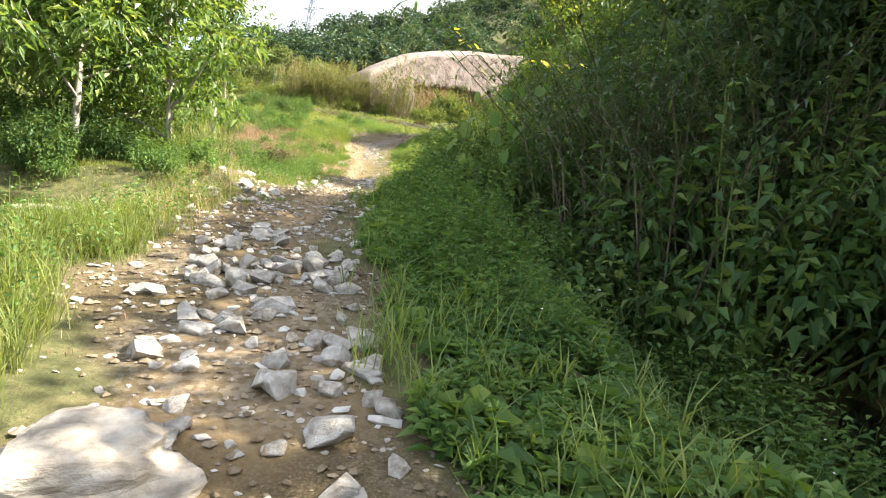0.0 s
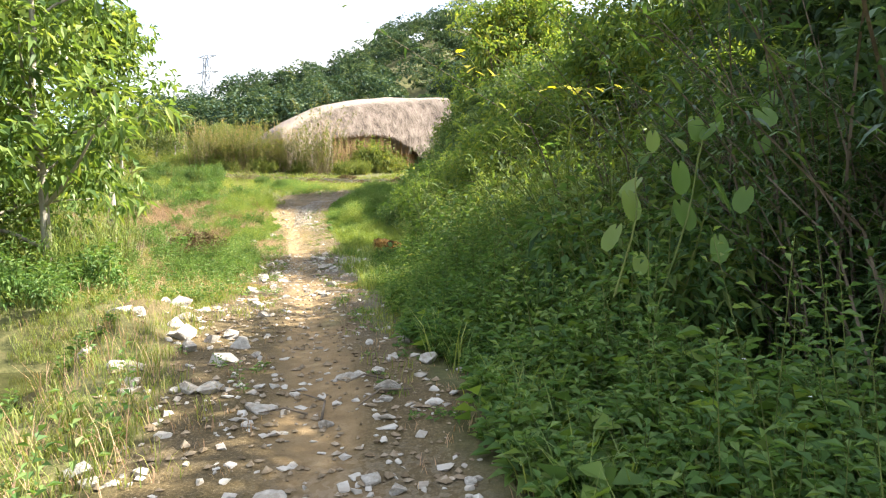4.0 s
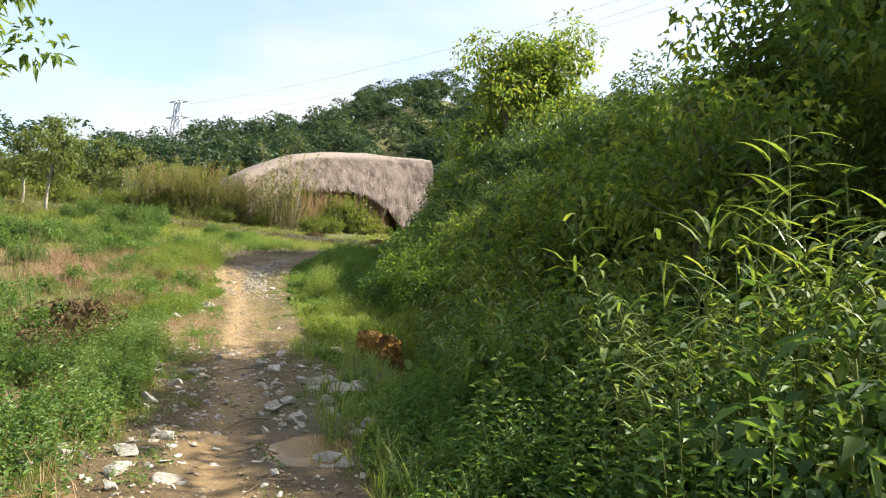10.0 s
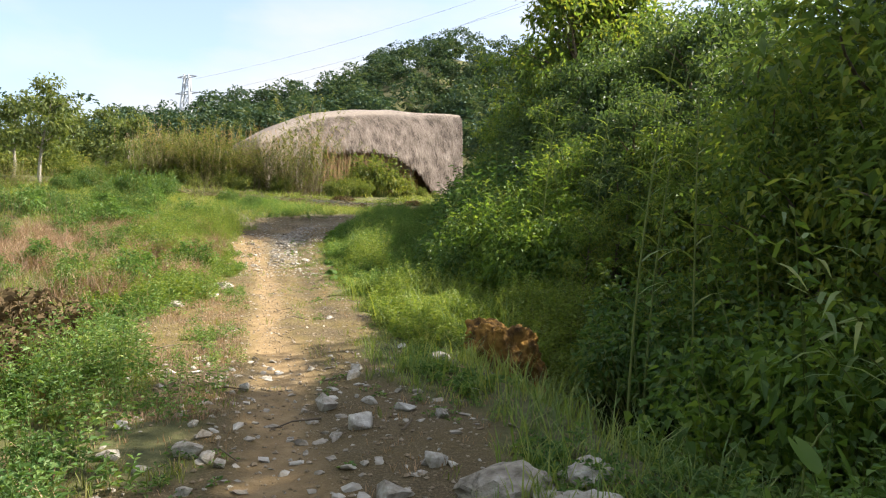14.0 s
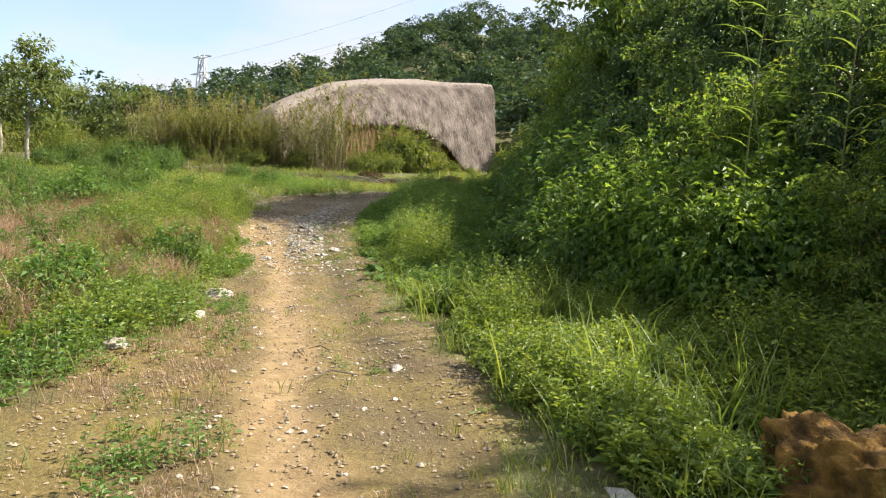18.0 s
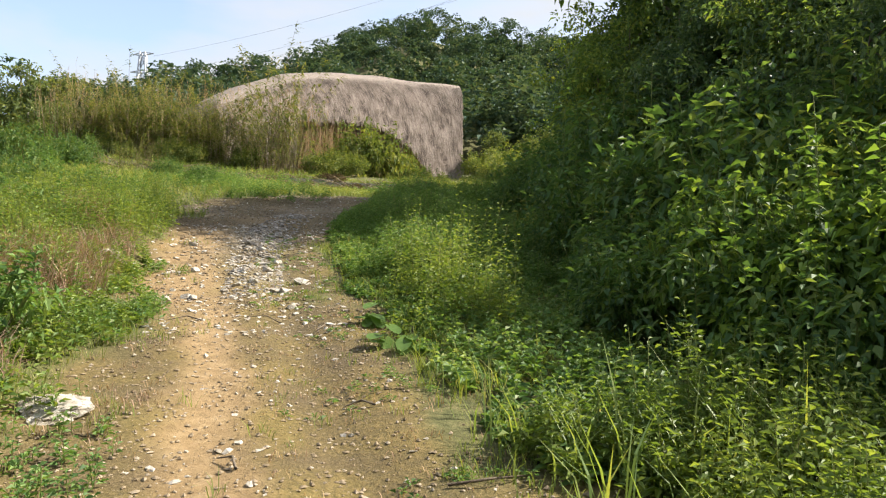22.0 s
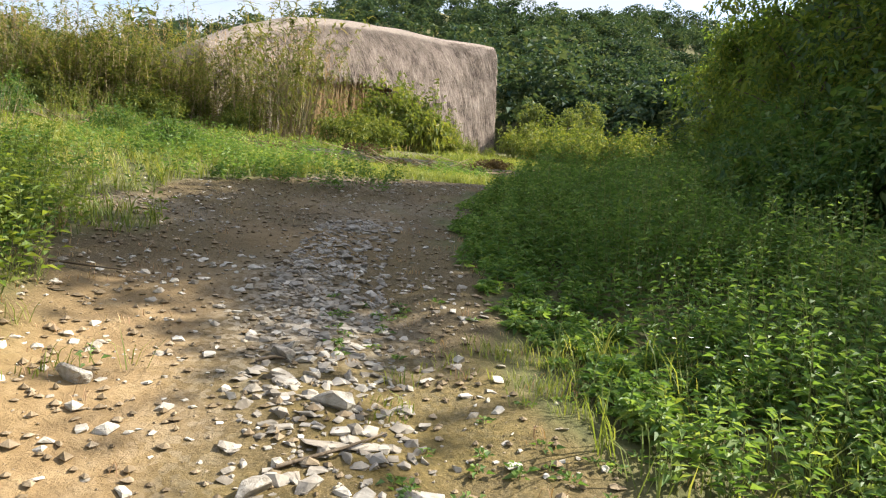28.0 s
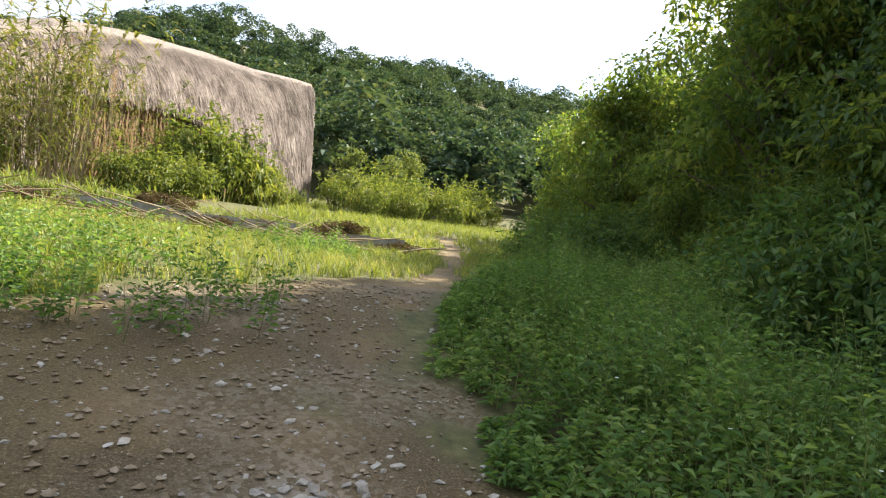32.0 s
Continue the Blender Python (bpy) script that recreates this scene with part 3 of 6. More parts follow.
def water_sheet(name, cx, cy, rx, ry, z, mat, label, kind="structure"):
    a = np.linspace(0, 2 * np.pi, 40, endpoint=False)
    k = 1 + 0.12 * np.sin(3 * a + cx) + 0.07 * np.sin(7 * a + cy)
    rim = np.stack([cx + rx * k * np.cos(a), cy + ry * k * np.sin(a), np.full(40, z)], -1)
    v = np.concatenate([[[cx, cy, z]], rim])
    f = np.array([[0, 1 + i, 1 + (i + 1) % 40] for i in range(40)])
    tagged(new(name, mesh_of(name, v, f, mat)), label, "water", "", kind)


water_sheet("water", -7.7, 9.5, 3.0, 3.7, 0.16, POND, "murky olive brown pond water beside the track")
for px, py, pr in PUDDLES:
    water_sheet("puddle", px, py, 1.15 * pr, 1.8 * pr, float(ground_z(px, py)) + 0.035, PUDDLE, "shallow muddy rain puddle in the track", "structure")
water_sheet("water", 4.2, 1.5, 1.7, 7.0, -0.12, CREEK, "creek water below the bank, coloured near black for the shade")
water_sheet("water", -0.9, 23.6, 1.5, 4.6, 0.33, CREEK, "creek water under the bushes, coloured near black for the shade")


# ---- rocks and the clay block ----
def rock_mesh(name, mat, seed, points=22, flat=0.7, worn=True):
    r = np.random.default_rng(seed)
    p = unit(r.normal(size=(points, 3))) * r.uniform(0.75, 1.0, (points, 1)) * np.array([1, r.uniform(0.65, 0.9), flat])
    bm = bmesh.new()
    for c in p:
        bm.verts.new(c * 0.5)
    bmesh.ops.convex_hull(bm, input=bm.verts[:])
    loose = [v for v in bm.verts if not v.link_faces]
    bmesh.ops.delete(bm, geom=loose, context="VERTS")
    if worn:
        bmesh.ops.bevel(bm, geom=bm.edges[:], offset=0.022, segments=1, affect="EDGES", clamp_overlap=True)
    me = bpy.data.meshes.new(name)
    bm.to_mesh(me)
    bm.free()
    me.materials.append(mat)
    return me


LIME_ROCKS = [rock_mesh("rock", LIME, 30 + i, 12 + 2 * (i % 4), (0.6, 0.75, 0.9)[i % 3]) for i in range(9)]
CHIPS = [rock_mesh("chip", LIME, 90 + i, 9 + i % 3, (0.45, 0.6, 0.75)[i % 3], False) for i in range(8)]
GREY_ROCKS = [rock_mesh("rock", GREYSTONE, 60 + i, 10 + 2 * (i % 4), (0.45, 0.6, 0.75)[i % 3]) for i in range(6)]


def lay_rock(x, y, size, meshes, label, group, sink=0.3, flat=1.0):
    ob = new("rock", meshes[int(rng.integers(len(meshes)))])
    z = float(ground_z(x, y))
    s = size * rng.uniform(0.85, 1.15, 3)
    ob.matrix_world = pose(x, y, z + size * (0.24 - sink * 0.5), rng.uniform(-14, 14), rng.uniform(-14, 14), rng.uniform(0, 360)) @ Matrix.Diagonal((s[0], s[1], s[2] * flat * 0.85, 1))
    return tagged(ob, label, "rock", group)


def strew(count, y0, y1, u0, u1, s0, s1, meshes, label, group, power=2.0):
    for _ in range(count):
        y = rng.uniform(y0, y1)
        u = rng.uniform(u0, u1)
        lay_rock(float(track_x(y)) + u, y, s0 + (s1 - s0) * rng.uniform() ** power, meshes, label, group)


strew(118, 1.5, 6.8, -0.45, 1.1, 0.15, 0.34, LIME_ROCKS, "pale angular limestone rock bedded in the dirt track", "rocks on the causeway", 1.4)
strew(16, 5.8, 8.8, -1.4, 0.8, 0.10, 0.26, LIME_ROCKS, "pale angular limestone rock bedded in the dirt track", "rocks on the causeway")
strew(20, 8.5, 13.5, -1.9, -0.5, 0.12, 0.38, LIME_ROCKS, "white limestone rock at the muddy edge of the track", "rocks by the wheel rut", 1.3)
strew(8, 8.6, 10.5, 0.35, 1.2, 0.12, 0.28, LIME_ROCKS, "pale limestone rock at the muddy edge of the track", "rocks by the wheel rut", 1.5)
strew(12, 13.5, 17.8, -1.0, 0.5, 0.12, 0.32, LIME_ROCKS, "pale limestone rock in the wet track", "rocks by the puddles", 1.5)
strew(40, 17.0, 25.5, 0.32, 1.9, 0.13, 0.36, LIME_ROCKS, "pale limestone rock beside the rut", "rocks along the rut", 1.5)
strew(30, 17.0, 25.0, -1.6, -0.38, 0.12, 0.34, LIME_ROCKS, "pale limestone rock beside the rut", "rocks along the rut", 1.5)
strew(26, 38.6, 45.5, 0.05, 0.75, 0.12, 0.26, GREY_ROCKS, "broken blue grey stone in the washed out gully", "stones in the gully", 1.4)
strew(14, 36.6, 41.5, -0.9, 1.2, 0.12, 0.30, LIME_ROCKS, "tan broken stone on the washed out slope", "stones on the slope", 1.5)


def stone_field(name, count, y0, y1, u0, u1, s0, s1, mat, label, power=2.0):
    """Many small angular stones, each cut differently, joined."""
    r = np.random.default_rng(count)
    y = r.uniform(y0, y1, count)
    x = track_x(y) + r.uniform(u0, u1, count)
    ok = r.uniform(size=count) < 0.15 + 0.85 * bare_at(x, y)
    x, y = x[ok], y[ok]
    vs, fs, k = [], [], 0
    packs = []
    for me in CHIPS:
        me.calc_loop_triangles()
        packs.append((np.array([v.co[:] for v in me.vertices]), np.array([t.vertices[:] for t in me.loop_triangles])))
    z = ground_z(x, y)
    for i in range(len(x)):
        v, f = packs[int(r.integers(len(packs)))]
        s = s0 + (s1 - s0) * r.uniform() ** power
        m = np.array(pose(0, 0, 0, r.uniform(-25, 25), r.uniform(-25, 25), r.uniform(0, 360)).to_3x3())
        vs.append(((v * s * r.uniform(0.8, 1.2, 3)) @ m.T) * np.array([1, 1, 0.65]) + np.array([x[i], y[i], z[i] + s * 0.04]))
        fs.append(f + k)
        k += len(v)
    tagged(new(name, mesh_of(name, np.concatenate(vs), np.concatenate(fs), mat)), label, "stones", "", "stuff")


stone_field("broken_stone", 900, 1.0, 9.0, -1.2, 1.2, 0.04, 0.15, LIME, "broken pale limestone between the larger rocks")
stone_field("broken_stone", 600, 9.0, 17.8, -1.9, 1.3, 0.04, 0.15, LIME, "broken pale limestone along the muddy track")
stone_field("broken_stone", 900, 17.8, 26.0, -1.7, 2.0, 0.04, 0.16, LIME, "broken pale limestone beside the rut")
stone_field("broken_stone", 340, 26.0, 38.0, -0.9, 1.9, 0.03, 0.10, LIME, "small stones on the ochre track")
stone_field("broken_stone", 1700, 38.0, 46.0, -0.05, 0.85, 0.04, 0.15, GREYSTONE, "broken blue grey stone in the gully")
stone_field("broken_stone", 1100, 36.0, 44.0, -1.6, 1.6, 0.03, 0.14, LIME, "broken tan stone on the slope")
stone_field("broken_stone", 500, 43.5, 50.0, -4.0, 1.6, 0.03, 0.10, GREYSTONE, "scattered grey stones on the crest", 3.0)
stone_field("broken_stone", 950, 43.0, 50.0, -4.0, 1.6, 0.03, 0.12, LIME, "scattered tan stones on the crest", 3.0)
for x, y, s in [(-4.75, 26.6, 0.3), (-10.5, 37.3, 0.55), (-8.9, 31.8, 0.42), (-6.08, 29.4, 0.26), (-2.58, 8.95, 0.24), (-3.72, 9.45, 0.42), (-4.6, 11.05, 0.36), (-4.3, 12.8, 0.36), (-4.9, 17.15, 0.4), (-6.5, 17.5, 0.3), (-3.1, 8.27, 0.3), (-2.75, 7.1, 0.3), (-2.45, 6.95, 0.3), (-2.1, 5.0, 0.42), (-1.5, 4.25, 0.46), (-1.45, 5.3, 0.33), (-1.75, 3.65, 0.34), (-2.45, 4.2, 0.34), (-0.65, 3.4, 0.34), (-8.0, 39.1, 0.34), (-9.0, 39.5, 0.28), (-8.6, 40.5, 0.38), (-5.6, 10.2, 0.36), (-5.2, 10.9, 0.4), (-4.9, 9.6, 0.3), (-4.4, 9.2, 0.34), (-5.0, 11.9, 0.3), (-3.9, 10.4, 0.26), (-4.1, 8.6, 0.3)]:
    lay_rock(x, y, s, LIME_ROCKS, "large pale limestone rock set in the ground", "large rocks", 0.5, 0.75)
for x, y, s in [(-8.95, 40.9, 0.62), (-9.15, 41.5, 0.5), (-8.8, 40.3, 0.5), (-9.2, 40.2, 0.4), (-8.85, 43.1, 0.3), (-9.0, 42.4, 0.34)]:
    lay_rock(x, y, s, GREY_ROCKS, "flat blue grey slab in the washed out gully", "large rocks", 0.62, 0.3)


def boulder(x, y, size, label):
    """A broad worn rock, most of it below the ground."""
    bm = bmesh.new()
    bmesh.ops.create_icosphere(bm, subdivisions=4, radius=0.5)
    for v in bm.verts:
        c = v.co.copy()
        k = noise.fractal(c * 2.3 + Vector((x, y, 2)), 0.9, 2.1, 4) * 0.16 + noise.noise(c * 12.0) * 0.014
        flat = max(abs(c.x) * 1.1 + 0.25 * c.z, abs(c.y) * 1.2, 0.35)
        v.co = c * (0.9 * 0.45 / flat) ** 0.5 + v.normal * k
    me = bpy.data.meshes.new("rock")
    bm.to_mesh(me)
    bm.free()
    me.materials.append(LIME)
    ob = tagged(new("rock", me), label, "rock", "large rocks")
    ob.matrix_world = pose(x, y, float(ground_z(x, y)) + 0.02 * size, 4, -5, 35) @ Matrix.Diagonal((size * 1.15, size * 0.85, size * 0.5, 1))


boulder(-1.45, 2.15, 0.78, "broad pale worn boulder bedded in the track")
boulder(-4.1, 21.5, 0.62, "rounded pale boulder at the edge of the track")
boulder(-3.72, 21.1, 0.56, "rounded pale boulder at the edge of the track")
boulder(-3.55, 21.75, 0.42, "rounded pale boulder at the edge of the track")
boulder(-9.1, 33.5, 0.46, "pale boulder half hidden in the weeds")
boulder(-10.9, 38.6, 0.6, "pale boulder half hidden in the weeds")
boulder(-8.9, 29.6, 0.3, "pale boulder half hidden in the weeds")
boulder(-4.3, 25.85, 0.36, "pale rock beside the clay block")


def pebbles(name, count, y0, y1, u0, u1, s0, s1, label):
    y = rng.uniform(y0, y1, count)
    u = rng.uniform(u0, u1, count)
    x = track_x(y) + u
    ok = rng.uniform(size=count) < bare_at(x, y) * 0.95 + 0.03
    x, y = x[ok], y[ok]
    n = len(x)
    s = s0 + (s1 - s0) * rng.uniform(size=n) ** 2.5
    base = np.array([[1, 0, 0], [0.3, 0.9, 0.1], [-0.8, 0.5, 0], [-0.7, -0.6, 0.1], [0.4, -0.9, 0], [0.1, 0.1, 0.75], [-0.2, 0.1, -0.6]])
    f = np.array([[0, 1, 5], [1, 2, 5], [2, 3, 5], [3, 4, 5], [4, 0, 5], [1, 0, 6], [2, 1, 6], [3, 2, 6], [4, 3, 6], [0, 4, 6]])
    a = rng.uniform(0, 6.28, n)
    v = base[None] * rng.uniform(0.6, 1.3, (n, 7, 1)) * np.stack([rng.uniform(0.7, 1.2, n), rng.uniform(0.6, 1.0, n), rng.uniform(0.5, 1.0, n)], -1)[:, None] * s[:, None, None] / 2
    c, si = np.cos(a)[:, None], np.sin(a)[:, None]
    v = np.stack([c * v[..., 0] - si * v[..., 1], si * v[..., 0] + c * v[..., 1], v[..., 2]], -1)
    v += np.stack([x, y, ground_z(x, y) + s * 0.12], -1)[:, None]
    me = mesh_of(name, v.reshape(-1, 3), (f[None] + 7 * np.arange(n)[:, None, None]).reshape(-1, 3), PEBBLE)
    tagged(new(name, me), label, "gravel", "", "stuff")


pebbles("gravel", 5200, 0.3, 12, -2.2, 1.4, 0.015, 0.085, "loose tan and white stone chips on the track")
pebbles("gravel", 9500, 12, 27, -2.2, 1.8, 0.010, 0.06, "loose tan stone chips on the track")
pebbles("gravel", 13000, 27, 38, -1.9, 2.2, 0.010, 0.055, "loose tan stone chips on the ochre track")
pebbles("gravel", 17000, 37, 51, -6.5, 2.0, 0.012, 0.08, "loose grey and tan gravel on the crest")


def clay_block():
    """A squarish lump of earth with a flat crumbling top and steep undercut sides."""
    bm = bmesh.new()
    bmesh.ops.create_cube(bm, size=1.0)
    bmesh.ops.subdivide_edges(bm, edges=bm.edges[:], cuts=38, use_grid_fill=True)
    for v in bm.verts:
        c = v.co
        r = math.sqrt(c.x * c.x + c.y * c.y)
        round_in = 1 - 0.22 * soft_step(0.5, 0.72, r) - 0.10 * soft_step(0.25, 0.5, c.z) + 0.10 * (0.5 - c.z)
        c.x, c.y = c.x * float(round_in), c.y * float(round_in)
        n = c.normalized()
        lump = noise.fractal(c * 2.2 + Vector((3, 1, 7)), 0.8, 2.1, 6) * 0.15 + noise.noise(c * 9.0) * 0.05 + noise.noise(c * 19.0) * 0.035 + noise.noise(c * 44.0) * 0.022
        v.co = c + n * lump
        v.co.z -= 0.14 * max(0.0, v.co.x) + 0.10 * max(0.0, -v.co.y)
    for f in bm.faces:
        f.smooth = True
    me = bpy.data.meshes.new("clay_block")
    bm.to_mesh(me)
    bm.free()
    me.materials.append(CLOD)
    ob = thing("clay_block", "mossy ochre clay block standing at the creek edge", "earth block", me=me)
    foot = float(ground_z(-3.34, 26.7)) - 0.12
    high = 1.26 - foot
    ob.matrix_world = pose(-3.34, 26.7, foot + high / 2, 0, 0, 25) @ Matrix.Diagonal((1.0, 0.9, high, 1))


clay_block()


# ---- the thatched hall ----
HALL_A, HALL_DIR = Vector((-12.0, 75.0, 0)), Vector((0.69253, 0.72139, 0))
HALL_BACK = Vector((-0.72139, 0.69253, 0))
RIDGE = [(-6.7, 10.4, 0.3), (-6.3, 11.5, 1.2), (-3.7, 13.1, 2.2), (0.25, 14.95, 3.0), (3.9, 16.0, 3.2), (10.5, 17.3, 3.4), (15.0, 17.75, 2.6), (18.0, 18.0, 1.2), (19.3, 17.95, 0.5)]
EAVE = [(-6.7, 8.2), (-0.62, 8.4), (-0.55, 11.93), (3.5, 12.54), (6.3, 12.9), (8.2, 12.76), (10.3, 12.2), (12.2, 11.4), (13.9, 9.95), (15.6, 8.7), (19.3, 8.6)]


def hall_point(s, b, z):
    p = HALL_A + HALL_DIR * s + HALL_BACK * b
    return (p.x, p.y, z)


def ridge_at(s):
    return np.interp(s, [r[0] for r in RIDGE], [r[1] for r in RIDGE]), np.interp(s, [r[0] for r in RIDGE], [r[2] for r in RIDGE])


def roof_front(s, k):
    """A point of the front slope: k 0 at the eave, 1 at the ridge."""
    ez = np.interp(s, [e[0] for e in EAVE], [e[1] for e in EAVE])
    rz, rb = ridge_at(s)
    # the slope follows one curve from ground to ridge, and the eave cuts it off
    z = ez + (rz - ez) * k
    h = np.clip((z - 8.2) / (rz - 8.2), 0, 1)
    b = rb * (1 - np.sqrt(np.clip(1 - h**2.4, 0, 1))) - 0.25
    return np.stack([HALL_A.x + HALL_DIR.x * s + HALL_BACK.x * b, HALL_A.y + HALL_DIR.y * s + HALL_BACK.y * b, z + 0.05 * waves(s, k * 6, 1.3, 20)], -1)


def build_hall():
    hall = thing("thatched_hall", "large bamboo hall under a sweeping weathered thatch roof", "building")
    ss = np.concatenate([np.linspace(-6.7, -0.62, 22), np.linspace(-0.55, 19.3, 70)])
    ks = np.linspace(0, 1, 15)
    gs, gk = np.meshgrid(ss, ks, indexing="ij")
    front = roof_front(gs, gk)
    rz, rb = ridge_at(ss)
    back = []
    for h in np.linspace(0.1, 1, 9):
        b = rb + 7.5 * np.sin(h * np.pi / 2)
        z = rz - (rz - 8.6) * (1 - np.cos(h * np.pi / 2))
        back.append(np.stack([HALL_A.x + HALL_DIR.x * ss + HALL_BACK.x * b, HALL_A.y + HALL_DIR.y * ss + HALL_BACK.y * b, z], -1))
    shell = np.concatenate([front, np.stack(back, 1)], 1)
    n, m = shell.shape[:2]
    i, j = np.meshgrid(np.arange(n - 1), np.arange(m - 1), indexing="ij")
    q = np.stack([i * m + j, (i + 1) * m + j, (i + 1) * m + j + 1, i * m + j + 1], -1).reshape(-1, 4)
    roof = part("roof", mesh_of("roof", shell.reshape(-1, 3), q, THATCH, True), hall, "pale grey brown thatch roof")
    mod = roof.modifiers.new("thick", "SOLIDIFY")
    mod.thickness, mod.offset = 0.32, 0.0
    # straw
    count = 36000
    s = rng.uniform(-6.65, 19.3, count)
    k = rng.uniform(0.0, 1.0, count) ** 0.9
    p0 = roof_front(s, k)
    drop = rng.uniform(0.5, 1.1, count)
    ez = np.interp(s, [e[0] for e in EAVE], [e[1] for e in EAVE])
    rz, _ = ridge_at(s)
    p1 = roof_front(s + rng.normal(0, 0.06, count), k - drop / np.maximum(rz - ez, 0.5))
    outw = np.array([-HALL_BACK.x, -HALL_BACK.y, 0.25])
    p0 = p0 + outw * 0.16
    p1 = p1 + outw * rng.uniform(0.17, 0.30, count)[:, None]
    side = np.array([HALL_DIR.x, HALL_DIR.y, 0]) * rng.uniform(0.012, 0.04, count)[:, None]
    v = np.stack([p0 - side, p0 + side, p1 + side * 0.4, p1 - side * 0.4], 1)
    f = np.arange(4 * count).reshape(-1, 4)
    tagged(part("straw", mesh_of("straw", v.reshape(-1, 3), f, STRAW), roof), kind="stuff")
    # right gable: a wall set back under the roof, with a tiled foot
    gx = 18.4
    prof = [(0.4, 8.4), (6.2, 8.6), (6.0, 12.0), (4.6, 14.6), (1.6, 16.6), (0.9, 15.4), (0.5, 12.0)]
    gv = [hall_point(gx, b, z) for b, z in prof] + [hall_point(gx - 0.25, b, z) for b, z in prof]
    bm = bmesh.new()
    vs = [bm.verts.new(c) for c in gv]
    bm.faces.new(vs[:7])
    bm.faces.new(vs[7:][::-1])
    for i in range(7):
        bm.faces.new((vs[i], vs[i + 7], vs[(i + 1) % 7 + 7], vs[(i + 1) % 7]))
    me = bpy.data.meshes.new("gable_wall")
    bm.to_mesh(me)
    bm.free()
    me.materials.append(BAMBOO)
    part("gable_wall", me, hall, "dark woven bamboo gable wall")
    # posts and beams of the open front
    for s in (0.4, 2.6, 4.9, 7.2, 9.4, 11.4):
        for b in (1.2, 4.6):
            z1 = float(ridge_at(s)[0]) - (1.9 if b < 2 else 0.6)
            lean = rng.uniform(-0.25, 0.25)
            v, q = tube([hall_point(s, b, 7.6), hall_point(s + lean * 0.5, b, (7.6 + z1) / 2), hall_point(s + lean, b, z1)], [0.14, 0.13, 0.11], 8)
            part("post", mesh_of("post", v, q, BAMBOO, True), hall)
    for k in (0.02, 0.3):
        s = np.linspace(-0.5, 15.4, 30)
        p = roof_front(s, np.full(30, k))
        p[:, :2] += np.array([HALL_BACK.x, HALL_BACK.y]) * 0.35
        v, q = tube(p, np.full(30, 0.09), 6)
        part("eave_pole", mesh_of("eave_pole", v, q, BAMBOO, True), hall)
    # dry brown creepers that hang from the eave and stand in the open front
    count = 420
    s = np.concatenate([rng.uniform(-0.4, 13.2, count // 2), rng.uniform(-0.4, 5.5, count - count // 2)])
    eave = np.interp(s, [e[0] for e in EAVE], [e[1] for e in EAVE])
    b = rng.uniform(0.1, 1.3, count)
    low = 8.0 + rng.uniform(0, 1.6, count) * (rng.uniform(size=count) < 0.4)
    top = np.stack([np.array(hall_point(si, bi, zi)) for si, bi, zi in zip(s, b, eave - rng.uniform(0.0, 0.9, count))])
    foot = np.stack([np.array(hall_point(si, bi, zi)) for si, bi, zi in zip(s + rng.normal(0, 0.5, count), b - 0.2, low)])
    v, q = stalks(foot, top, 0.03, 0.014)
    tagged(part("dry_creepers", mesh_of("dry_creepers", v, q, BAMBOO), hall, "dry brown creeper stems in the open front"), kind="stuff")
    # ochre room under the arch, with a window
    for b0, s0, s1, z1 in ((2.6, 9.0, 15.2, 10.6),):
        v = [hall_point(s0, b0, 7.4), hall_point(s1, b0, 7.4), hall_point(s1, b0 + 0.2, 7.4), hall_point(s0, b0 + 0.2, 7.4), hall_point(s0, b0, z1), hall_point(s1, b0, z1), hall_point(s1, b0 + 0.2, z1), hall_point(s0, b0 + 0.2, z1)]
        f = [(0, 3, 2, 1), (4, 5, 6, 7), (0, 1, 5, 4), (1, 2, 6, 5), (2, 3, 7, 6), (3, 0, 4, 7)]
        wall = part("room_wall", mesh_of("room_wall", v, f, OCHREWALL), hall, "ochre plastered inner wall")
        for s in (10.2, 12.4):
            w = [hall_point(s, b0 - 0.05, 9.0), hall_point(s + 1.1, b0 - 0.05, 9.0), hall_point(s + 1.1, b0 + 0.02, 9.0), hall_point(s, b0 + 0.02, 9.0), hall_point(s, b0 - 0.05, 10.0), hall_point(s + 1.1, b0 - 0.05, 10.0), hall_point(s + 1.1, b0 + 0.02, 10.0), hall_point(s, b0 + 0.02, 10.0)]
            part("window", mesh_of("window", w, f, DARKGLASS), wall, "dark window pane")
    fl = [hall_point(-5, 1.8, 7.0), hall_point(18.0, 1.8, 7.0), hall_point(18.0, 10, 7.0), hall_point(-5, 10, 7.0), hall_point(-5, 1.8, 8.0), hall_point(18.0, 1.8, 8.4), hall_point(18.0, 10, 8.4), hall_point(-5, 10, 8.0)]
    part("floor_slab", mesh_of("floor_slab", fl, [(0, 3, 2, 1), (4, 5, 6, 7), (0, 1, 5, 4), (1, 2, 6, 5), (2, 3, 7, 6), (3, 0, 4, 7)], CONCRETE), hall)
    # tiled lean-to at the right foot
    lean = part("lean_to", box_mesh("lean_to", (0, 0, 0), (1.4, 1.6, 1.2), OCHREWALL), hall)
    lean.matrix_world = Matrix.Translation(hall_point(19.5, 1.4, 8.6)) @ pose(0, 0, 0, 0, 0, 46.2)
    for r in range(7):
        t = part("tile_row", box_mesh("tile_row", (-0.1, -0.1 + 0.13 * 2 * r, 1.2 + 0.09 * r), (1.6, 0.2 + 0.26 * r, 1.26 + 0.09 * r), TILE), lean)
        t.matrix_parent_inverse = Matrix.Identity(4)


build_hall()


